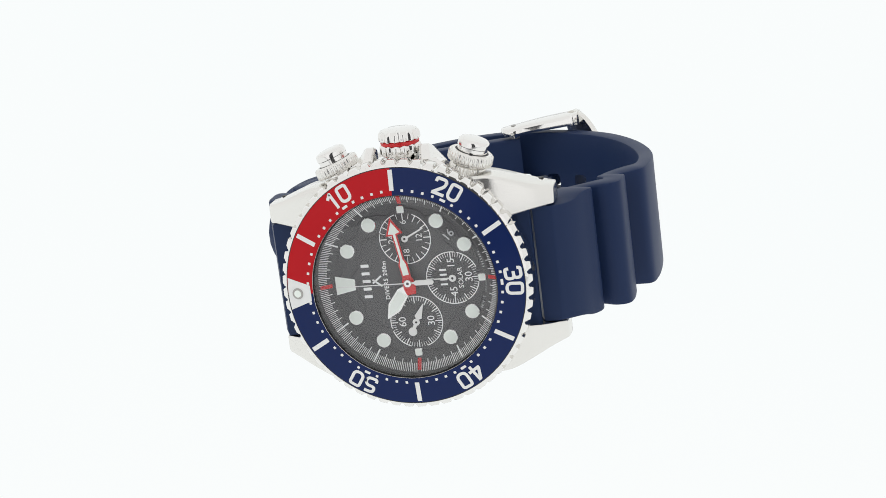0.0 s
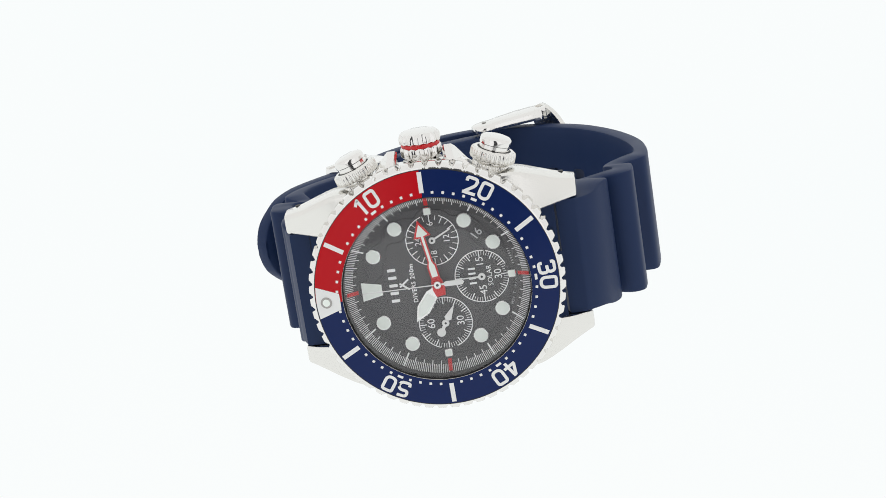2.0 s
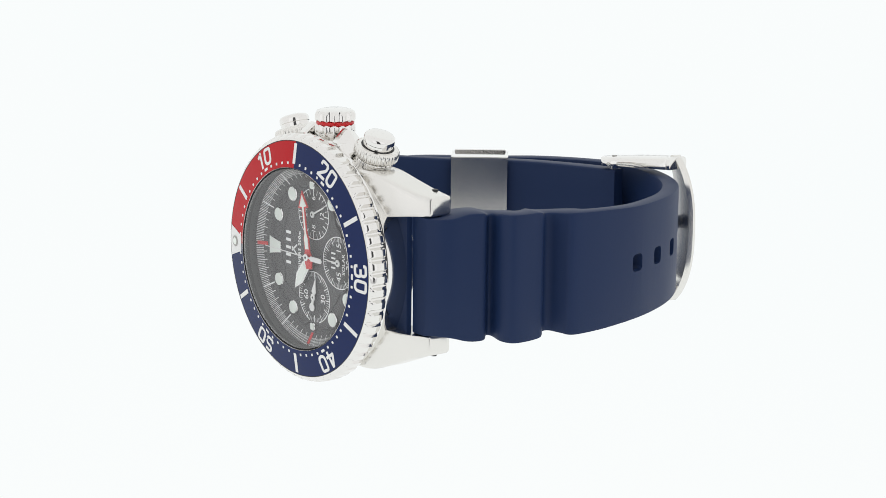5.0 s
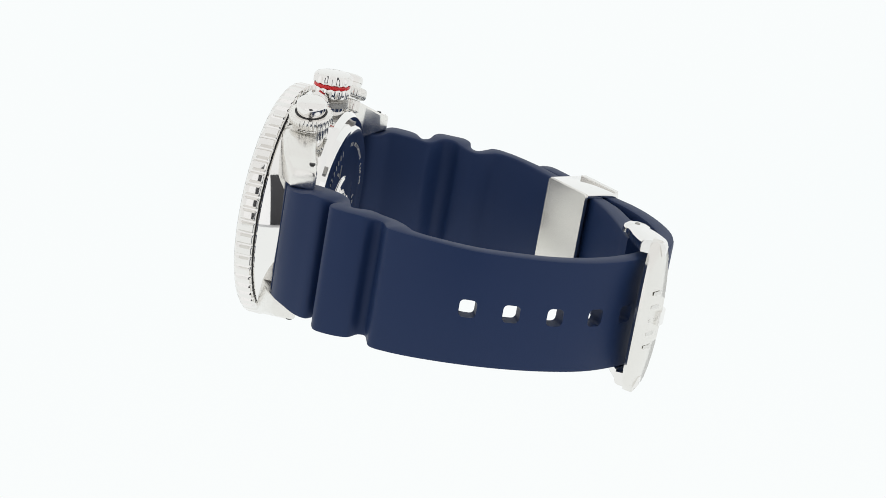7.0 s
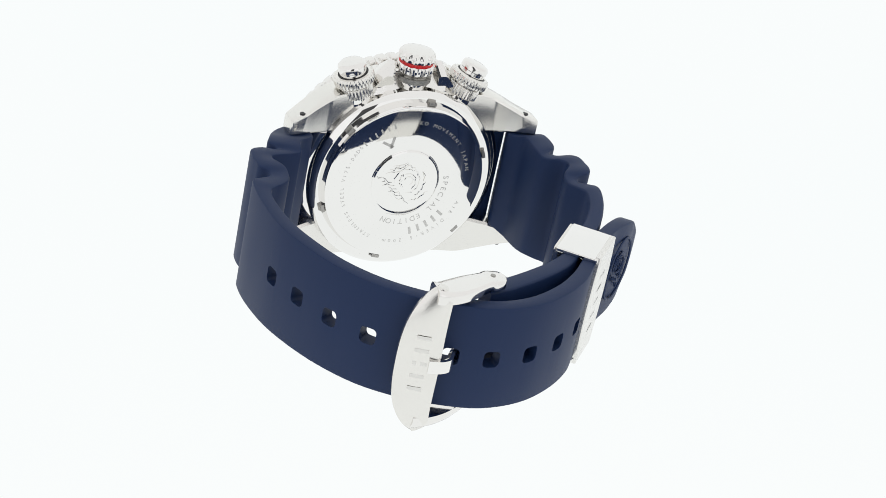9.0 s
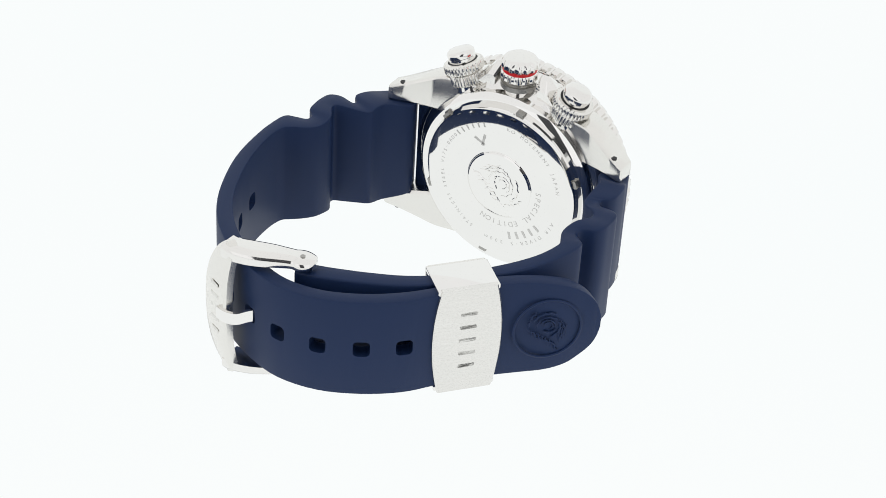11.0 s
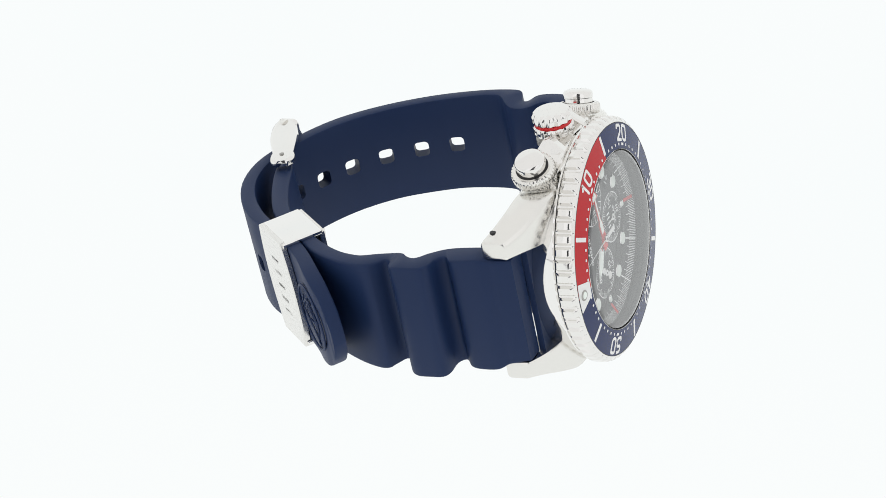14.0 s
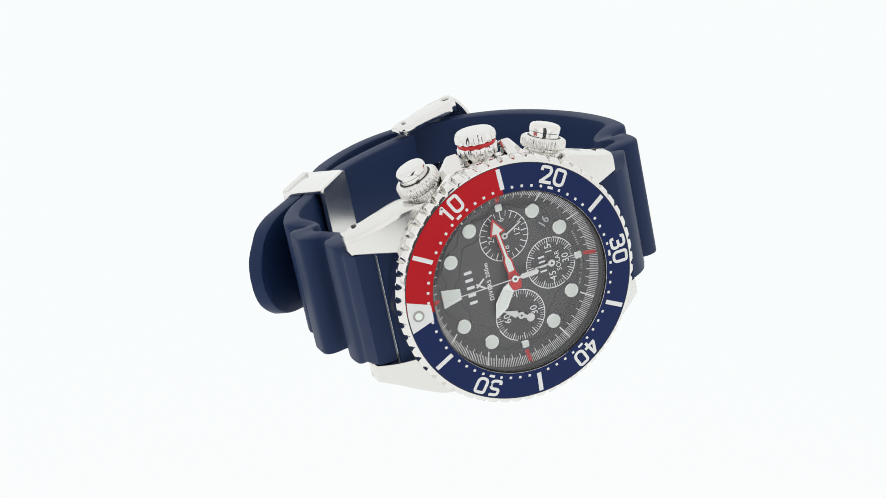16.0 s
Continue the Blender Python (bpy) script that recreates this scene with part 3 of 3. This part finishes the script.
for sy in (1, -1):
    PM = outward(14.65, sy * 9.6 - 0.35, -7.9, sy * 20)
    pusher = part("pusher", moved(lathe([(0, 7.45), (1.6, 7.4), (2.2, 7.22), (2.46, 6.95), (2.52, 6.6), (2.52, 6.05), (2.44, 5.95), (2.44, 4.6), (0, 4.6)], 48, close=False), PM), FINE, watch, "polished pusher with a knurled collar")
    part("collar", moved(knurl([(2.72, 5.2), (3.2, 5.22), (3.58, 4.98), (3.68, 4.7), (3.68, 3.7), (3.5, 3.4), (2.9, 3.3), (0, 3.3)], 34, 0.15, 1.0, 272, 3.3), PM), SATIN, pusher, "knurled steel collar", smooth=30)
    part("gasket", moved(lathe([(2.45, 5.15), (2.73, 5.15), (2.73, 4.7), (2.45, 4.7)], 40), PM), BLACK_IN, pusher)
    part("thread", moved(knurl([(2.3, 3.0), (2.85, 2.95), (3.0, 2.75), (3.0, 1.1), (2.7, 0.9), (0, 0.9)], 30, 0.22, 1.0, 240, 2.6), PM), SATIN, pusher, "fluted steel foot", smooth=30)
    part("tube", moved(lathe([(2.3, 3.4), (2.3, -1.5), (0, -1.5)], 32, close=False), PM), STEEL, pusher)

# case back
back = part("case_back", lathe([(0, -12.65), (6.5, -12.65), (6.65, -12.55), (6.85, -12.6), (14.7, -12.6), (15.1, -12.45), (15.5, -11.5), (16.6, -11.8), (17.0, -11.5), (17.5, -10.8), (17.6, -9.5), (0, -9.5)], 128, close=False), STEEL, watch, "mirror-polished screw-in case back", smooth=22)
# key slots as solid blocks, a notch's shade put into darker steel
for k in range(6):
    part("key_slot_shade", moved(slab(rounded(1.5, 0.6, 0.1, 2), -12.2, -11.5), turn(60 * k + 20) @ Matrix.Translation((0, 15.6, 0))), DARK_STEEL, back, "key slot as a solid block, its shade painted dark")
part("medallion", moved(lathe([(0, 0.0), (5.7, 0.0), (6.2, -0.16), (6.45, 0.0), (6.45, 0.25), (0, 0.25)], 80, close=False), Matrix.Translation((0, 0, -12.7))), STEEL, back, "round wave medallion")


def swirl(m, r):
    """A curling wave in low relief."""
    out = []
    # the curl
    for k, (q, a0, a1, ox, oy) in enumerate(((0.13, 60, 330, -0.14, 0.02), (0.24, 95, 270, -0.10, 0.05), (0.26, 290, 385, -0.16, -0.04), (0.36, 60, 215, -0.08, 0.02),
                                             (0.40, 225, 330, -0.12, 0.04), (0.52, 100, 190, -0.05, 0.06), (0.50, 205, 300, -0.05, 0.0), (0.64, 75, 130, -0.05, 0.0))):
        pts = []
        for t in range(11):
            a = radians(a0 + (a1 - a0) * t / 10)
            d = q * (1 + 0.25 * t / 10 + 0.05 * math.sin(2.6 * t + k))
            pts.append(m @ Vector((r * (ox + d * math.cos(a)), r * (oy + d * 1.1 * math.sin(a)), 0)))
        out.append(along(pts, 0.12 + 0.03 * (k % 3)))
    # spray off the crest
    for k in range(6):
        x0, y0 = 0.16 + 0.05 * k, 0.74 - 0.20 * k
        pts = [m @ Vector((r * (x0 + 0.075 * t + 0.03 * math.sin(2.3 * t + k)), r * (y0 - 0.10 * t + 0.05 * math.cos(1.9 * t + k)), 0)) for t in range(5 + k % 2)]
        out.append(along(pts, 0.12 + 0.02 * (k % 3)))
    # the foot of the wave
    for k in range(3):
        pts = [m @ Vector((r * (-0.35 + 0.16 * t), r * (-0.56 - 0.08 * k + 0.10 * math.sin(0.9 * t + 0.5 * k)), 0)) for t in range(6 - k)]
        out.append(along(pts, 0.12))
    return joined(*out)


BACK_Z = Matrix.Translation((0, 0, -12.72)) @ Matrix.Rotation(math.pi, 4, "Y")
part("medallion_relief", moved(swirl(Matrix.Rotation(radians(-60), 4, "Z"), 5.6), BACK_Z), STEEL, back)
ENG = Matrix.Translation((0, 0, -12.6))
for txt, size, r, mid, step, flip in (("SPECIAL EDITION", 1.5, 8.0, 52, 8.4, False), ("AIR DIVER'S 200m", 1.0, 12.0, 60, 5.2, False), ("STAINLESS STEEL V175-0AD0", 0.95, 11.9, 166, 4.2, False), ("KO MOVEMENT JAPAN", 1.0, 12.0, 311, 4.5, False)):
    part("engraving", moved(on_arc(txt, size, r, mid, step, flip, 0.015, True), ENG), ETCHED, back)
# maker's mark and serial as plain engraved blocks
for r, mid, step, n, w, h in ((10.3, 56, 9.0, 5, 1.0, 1.5), (11.9, 236, 6.0, 6, 0.62, 1.05)):
    bl = [moved(plain_bar(w, h, 0.03), turn(mid + (k - (n - 1) / 2) * step) @ Matrix.Translation((0, r, -0.015))) for k in range(n)]
    part("engraved_mark", moved(moved(joined(*bl), Matrix.Rotation(math.pi, 4, "Y")), ENG), ETCHED, back)
bl = [moved(slab(rounded(0.5, 2.4, 0.05, 2), -0.015, 0.015), turn(242) @ Matrix.Translation((0.45 * s, 8.9, 0)) @ turn(38 * s)) for s in (1, -1)]
part("engraved_mark", moved(moved(joined(*bl), Matrix.Rotation(math.pi, 4, "Y")), ENG), ETCHED, back)

# ---------------------------------------------------------------- strap
def band(outer, inner, half, centre, edge=0.38, sub=4):
    """A strap half from its outer and inner lines (y, z), half widths and middle x along them."""
    P = [np.array((*o, *i, w, c), float) for o, i, w, c in zip(outer, inner, half, centre)]
    P = [2 * P[0] - P[1]] + P + [2 * P[-1] - P[-2]]
    rows = []
    for i in range(1, len(P) - 2):
        for k in range(sub):
            t = k / sub
            a, b, c, d = P[i - 1:i + 3]
            rows.append(0.5 * ((2 * b) + (c - a) * t + (2 * a - 5 * b + 4 * c - d) * t * t + (3 * b - a - 3 * c + d) * t ** 3))
    rows.append(P[-2])
    rings = []
    for oy, oz, iy, iz, w, cx in rows:
        O, I = np.array((oy, oz)), np.array((iy, iz))
        th = np.linalg.norm(O - I)
        e = min(edge, th * 0.4, w * 0.45)
        n = (I - O) / th
        ring = []
        for dx, dn in ((-w + e, 0), (-w + 0.29 * e, 0.29 * e), (-w, e), (-w, th - e), (-w + 0.29 * e, th - 0.29 * e), (-w + e, th),
                       (w - e, th), (w - 0.29 * e, th - 0.29 * e), (w, th - e), (w, e), (w - 0.29 * e, 0.29 * e), (w - e, 0)):
            q = O + n * dn
            ring.append((cx + dx, q[0], q[1]))
        rings.append(ring)
    return loft(rings)


def cut(bm, cutters):
    """The solid bm less the cutters, in millimetres."""
    obs = []
    for b in (bm, joined(*cutters)):
        bmesh.ops.recalc_face_normals(b, faces=b.faces)
        me = bpy.data.meshes.new("tmp")
        b.to_mesh(me)
        b.free()
        obs.append(new("tmp", me))
    md = obs[0].modifiers.new("cut", "BOOLEAN")
    md.object, md.operation, md.solver = obs[1], "DIFFERENCE", "EXACT"
    me = bpy.data.meshes.new_from_object(obs[0].evaluated_get(bpy.context.evaluated_depsgraph_get()))
    out = bmesh.new()
    out.from_mesh(me)
    for o in obs:
        bpy.data.objects.remove(o)
    return out


# short half, from 12 o'clock to the buckle
S_OUT = [(23.3, -8.9), (24.25, -11.18), (24.49, -12.35), (25.16, -14.12), (25.39, -17.16), (24.95, -18.82), (23.5, -20.09), (24.46, -21.37), (26.87, -21.77), (28.11, -22.75), (28.31, -25.11), (28.19, -27.26), (27.34, -28.54), (25.07, -29.31),
         (24.62, -30.58), (26.18, -31.96), (27.02, -32.95), (26.9, -35), (25.5, -38.95), (22.66, -44.03), (18.69, -48.8), (14.37, -54.06), (9.31, -58.7), (3.19, -62.13), (-2.27, -64.5), (-5.38, -65.53), (-7.45, -66)]
S_IN = [(20.1, -8.6), (19, -11.6), (19.6, -13.3), (20.72, -14.9), (20.83, -17.35), (20.95, -19.79), (21.23, -21.75), (22.07, -22.73), (23.3, -23.52), (24.33, -24.31), (24.67, -25.29), (24.22, -26.46), (23.07, -27.64), (22.33, -29.2),
        (22.2, -30.96), (22.87, -32.73), (23.63, -34.3), (23.7, -35.87), (22.54, -39.23), (20.13, -43.01), (16.62, -47.5), (12.49, -52.45), (7.66, -56.3), (2.03, -59.2), (-3.2, -61.38), (-6.1, -62.42), (-8.11, -63.4)]
S_W = [9.5, 9.5, 9.7, 10.35, 10.3, 10.15, 9.9, 10, 10.3, 10.4, 10.4, 10.4, 10.2, 9.8, 9.6, 9.8, 10, 10, 9.8, 9.5, 9.3, 9.3, 9.3, 9.3, 9.3, 9.3, 9.3]
short = part("strap_half", band(S_OUT, S_IN, S_W, [0.0] * len(S_W)), RUBBER, watch, "navy rubber strap half with wave ribs", smooth=50)

# long half, from 6 o'clock round through buckle and keeper to its tip
L_OUT = [(-23.2, -8.7), (-25, -9.8), (-26.57, -11.6), (-27.73, -14), (-28.69, -16.2), (-27.67, -17.6), (-28.25, -18.3), (-30.63, -18), (-32.59, -18.9), (-33.12, -21.2), (-33.06, -23.4), (-32.84, -24.8), (-31.64, -25.9), (-31.8, -27.2),
         (-33.64, -28), (-35.17, -28.8), (-35.8, -31), (-35.96, -36), (-35.24, -43), (-33.22, -49.5), (-30.14, -56), (-25.74, -61.9), (-20.24, -66.2), (-14.01, -69.2), (-7.45, -70.8), (-0.3, -69.85), (6.1, -66.7), (11.36, -62.5),
         (14.74, -58.1), (17.84, -53.87), (21.1, -50.15), (24.65, -46.8), (27.86, -44.26), (30.32, -42.01), (31.86, -40.22), (33.2, -38.93), (33.8, -38.23), (34.09, -37.83)]
L_IN = [(-20.1, -8.6), (-19, -11.6), (-19.6, -13.3), (-22.39, -15.8), (-23.15, -17.8), (-23.49, -19.2), (-25.31, -20), (-27.94, -20.8), (-29.5, -21.4), (-29.64, -22.3), (-29.03, -23.4), (-28.26, -24.6), (-28.14, -26.4), (-28.78, -28.6),
        (-30.48, -30.4), (-32.15, -31.6), (-33.32, -33), (-33.53, -36.6), (-32.64, -42.6), (-30.72, -48.5), (-27.84, -54.5), (-23.62, -59.9), (-18.6, -63.9), (-13.13, -66.6), (-7.35, -68.1), (-1.23, -67.33), (4.74, -64.37), (9.41, -60.6),
        (12.77, -56.81), (15.87, -52.48), (19.12, -48.53), (22.67, -45.19), (25.74, -42.55), (28.2, -40.29), (30, -38.61), (31.18, -37.42), (31.85, -36.84), (32.34, -36.45)]
L_W = [9.5, 9.5, 9.7, 10.35, 10.3, 9.9, 10, 10.3, 10.4, 10.4, 10.35, 10.15, 9.8, 9.7, 9.85, 10, 9.95, 9.8, 9.5, 9.4, 9.3, 9.3, 9.3, 9.3, 9.3, 9.3, 9.3, 9.3, 9.3, 9.3, 9.3, 9.2, 8.8, 7.9, 6.5, 4.7, 3.1, 1.4]
L_C = [0.0] * len(L_W)
HOLES = [(-35.04, -43.4), (-32.93, -50), (-29.76, -56.5), (-25.21, -62.2), (-19.91, -66.3), (-13.9, -69.2), (-7.45, -70.8), (-0.3, -69.85), (6.1, -66.7), (11.55, -62.4)]
cutters = []
for i, (y, z) in enumerate(HOLES):
    a, b = HOLES[max(i - 1, 0)], HOLES[min(i + 1, len(HOLES) - 1)]
    d = Vector((0, b[0] - a[0], b[1] - a[1])).normalized()
    n = Vector((1, 0, 0)).cross(d).normalized()
    m = Matrix(((1, d.x, n.x, 0.0), (0, d.y, n.y, y), (0, d.z, n.z, z), (0, 0, 0, 1)))
    cutters.append(moved(slab(rounded(2.9, 2.75, 0.75, 4), -5.0, 5.0), m))
long_half = part("strap_half", cut(band(L_OUT, L_IN, L_W, L_C), cutters), RUBBER, watch, "navy rubber strap half with square holes and rounded tip", smooth=40)

# emblem on the tip
tdir = Vector((0, 6.9, 6.7)).normalized()
tn = Vector((0, tdir.z, -tdir.y))
for sy, half in ((1, short), (-1, long_half)):
    hug = [(19.5 * math.sin(radians(a)), sy * 19.5 * math.cos(radians(a))) for a in range(-29, 30, 2)]
    part("strap_lip", slab(hug + [(9.6, sy * 19.8), (-9.6, sy * 19.8)], -8.6, -7.6, 0.1), RUBBER, half, smooth=28)
TIP = Matrix(((1, 0, 0, 0.0), (0, tdir.y, tn.y, 27.82), (0, tdir.z, tn.z, -44.59), (0, 0, 0, 1)))
part("tip_emblem", moved(lathe([(5.5, -0.1), (5.5, 0.08), (5.7, 0.2), (5.95, 0.08), (5.95, -0.1)], 64), TIP), RUBBER, long_half, "moulded oval rim")
part("tip_emblem", moved(swirl(TIP @ Matrix.Rotation(radians(200), 4, "Z"), 4.6), Matrix.Identity(4)), RUBBER, long_half, "moulded wave")

# spring bars
for sy in (1, -1):
    part("spring_bar", moved(lathe([(0, -11.2), (0.55, -11.2), (0.55, 11.2), (0, 11.2)], 20, close=False), Matrix.Translation((0, sy * 21.4, -11.3)) @ Matrix.Rotation(radians(90), 4, "Y")), STEEL, watch)

# keeper
kd = Vector((0, 6.3, 7.2)).normalized()
kn = Vector((0, kd.z, -kd.y))
KEEP = Matrix(((1, 0, 0, 0.0), (0, kd.y, kn.y, 18.5), (0, kd.z, kn.z, -54.5), (0, 0, 0, 1)))


def barrel(x0, x1, w_end, w_mid, z0, z1, n=12, ease=0.2):
    """A plate along x whose sides bulge."""
    rings = []
    for k in range(n + 1):
        x = x0 + (x1 - x0) * k / n
        s = (2 * k / n - 1) ** 2
        w = (w_mid + (w_end - w_mid) * s) / 2
        rings.append([(x, -w, z0), (x, w, z0), (x, w, z1 - ease), (x, w - ease, z1), (x, -w + ease, z1), (x, -w, z1 - ease)])
    return loft(rings)


keeper = part("keeper", moved(barrel(-10.2, 10.2, 9.3, 11.8, -0.75, 0.25), KEEP), BRUSH, watch, "brushed steel keeper plate", smooth=30)
for sx in (1, -1):
    part("keeper_side", moved(slab(rounded(0.8, 10.4, 0.2, 3), -7.3, -0.2, 0.1), KEEP @ Matrix.Translation((sx * 9.6, 0, 0))), STEEL, keeper)
part("keeper_back", moved(slab(rounded(19.9, 10.2, 0.5, 3), -7.8, -7.0, 0.25), KEEP), SATIN, keeper)
bars(0, 0, 13.0, 2.8, 5, 0.22, "maker_mark", keeper, MARK, KEEP, 0.45, 0.03)

# buckle: a broad bar with two arms to the hinge
bd = Vector((0, -0.91, 0.41)).normalized()
bn = Vector((0, bd.z, -bd.y))
if bn.z > 0:
    bn = -bn
BUCK = Matrix(((1, 0, 0, 0.0), (0, bd.y, bn.y, -19.4), (0, bd.z, bn.z, -70.1), (0, 0, 0, 1)))
rings = []
for k in range(41):
    s = abs(math.cos(math.pi * k / 40))
    x = -0.3 - 13.1 * math.cos(math.pi * k / 40)
    sag = 1.7 * s ** 2.6
    mid = 0.9 - 1.9 * s ** 2.4
    hi = mid + 3.0 * max(0.0, 1 - s ** 3.2) ** 0.5
    lo = mid - (4.0 - 1.6 * s ** 2) * max(0.0, 1 - max(0.0, (s - 0.78) / 0.22) ** 2) ** 0.5
    e = 0.4 * min(1.0, (hi - lo) / 2)
    rings.append([(x, lo, -0.7 - sag), (x, lo, 0.45 - sag), (x, lo + e, 0.8 - sag), (x, (lo + hi) / 2, 0.86 - sag), (x, hi - 2 * e, 0.72 - sag), (x, hi - 0.3 * e, 0.45 - sag), (x, hi, 0.0 - sag), (x, hi - e, -0.7 - sag)])
buckle = part("buckle", moved(loft(rings), BUCK), SATIN, watch, "satin steel pin buckle", smooth=40)
HINGE = Vector((-6.95, -64.4))
for sx in (1, -1):
    path = smooth_path([(-18.6, -68.6), (-17.0, -68.6), (-14.4, -67.7), (-11.2, -66.2), (-8.8, -65.1), tuple(HINGE), (-4.9, -63.6)], 6)
    rings = []
    for i, p in enumerate(path):
        k = i / (len(path) - 1)
        d = (path[min(i + 1, len(path) - 1)] - path[max(i - 1, 0)]).normalized()
        n = Vector((d.y, -d.x))
        far = (p - HINGE).length
        h = 2.0 + 0.5 * math.sin(math.pi * min(1.0, k * 1.4)) ** 2
        if far < 2.44:
            h = max(h if p.x < HINGE.x else 0.35, math.sqrt(max(0.0, 2.45 ** 2 - far ** 2)) * 0.95)
        x1 = 12.6 - 1.3 * k
        x0 = x1 - 2.2 + 1.0 * k
        e = min(0.8, h * 0.4)
        sec = [(x0, -h), (x1 - e, -h), (x1 - 0.3 * e, -h + 0.3 * e), (x1, -h + e), (x1, h - e), (x1 - 0.3 * e, h - 0.3 * e), (x1 - e, h), (x0, h)]
        rings.append([(sx * x, p.x + n.x * q, p.y + n.y * q) for x, q in sec])
    part("buckle_arm", loft(rings), FINE, buckle, smooth=45)
    # dark disc in place of the pin hole, its shade in the colour
    bore = moved(slab(circle(0.42, 16), -0.3, 0.05), Matrix.Translation((sx * 11.62, HINGE.x, HINGE.y)) @ Matrix.Rotation(radians(90 * sx), 4, "Y"))
    part("pin_hole_shade", bore, DARK_STEEL, buckle, "dark disc painted as the shaded pin hole")
part("hinge_pin", moved(lathe([(0, -10), (0.8, -10), (0.8, 10), (0, 10)], 20, close=False), Matrix.Translation((0, HINGE.x, HINGE.y + 0.1)) @ Matrix.Rotation(radians(90), 4, "Y")), STEEL, buckle)
tongue = smooth_path([(-7.0, -65.1), (-9.6, -66.5), (-12.2, -67.7), (-14.0, -69.7), (-15.1, -71.4), (-16.7, -71.9), (-18.6, -71.5)], 4)
rings = []
for i, p in enumerate(tongue):
    d = (tongue[min(i + 1, len(tongue) - 1)] - tongue[max(i - 1, 0)]).normalized()
    n = Vector((d.y, -d.x))
    rings.append([(x, p.x + n.x * q, p.y + n.y * q) for x, q in ((-1.1, -0.5), (1.1, -0.5), (1.15, 0.0), (0.8, 0.5), (-0.8, 0.5), (-1.15, 0.0))])
part("tongue", loft(rings), STEEL, buckle, "polished tongue", smooth=35)
bars(0, 0.1, 11.5, 2.3, 5, 0.80, "maker_mark", buckle, MARK, BUCK, 0.45, 0.05)


# ---------------------------------------------------------------- what moves
def motions():
    # the turntable: seconds, degrees
    steps = [
        (0, 0), (0.5, 5.51), (1, 9.93), (1.5, 11.79), (2, 9.37), (2.5, 5.06), (3, -1.03), (3.5, -7.9),
        (4, -16.9), (4.2, -20.8), (4.5, -27.3), (5, -39.4), (5.5, -52.1), (6, -65.1), (6.5, -78.3), (7, -91.7),
        (7.5, -105.1), (8, -118.6), (8.5, -132.3), (9, -145.95), (9.5, -159.4), (10, -172.8), (10.5, -186.2), (11, -199.5),
        (11.5, -212.9), (12, -226.5), (12.5, -240.2), (13, -253.8), (13.5, -267.45), (14, -281.0), (14.5, -294.3), (15, -306.56),
        (15.5, -316.53), (16, -325.71),
    ]
    walk(watch, [(t, pose(0, 0, 0, 0, 0, a)) for t, a in steps])
    # the small seconds
    rows = [(0.0, 116.0), (0.5, 119.2), (1.0, 122.4), (1.5, 124.5), (2.0, 121.0)] + [(t, 121.0 - (t - 2.0) * 6.57) for t in range(3, 17)]
    walk(small, [(t, LAID @ pose(-6.85 * MM, -0.25 * MM, -3.35 * MM, 0, 0, -a)) for t, a in rows])


motions()
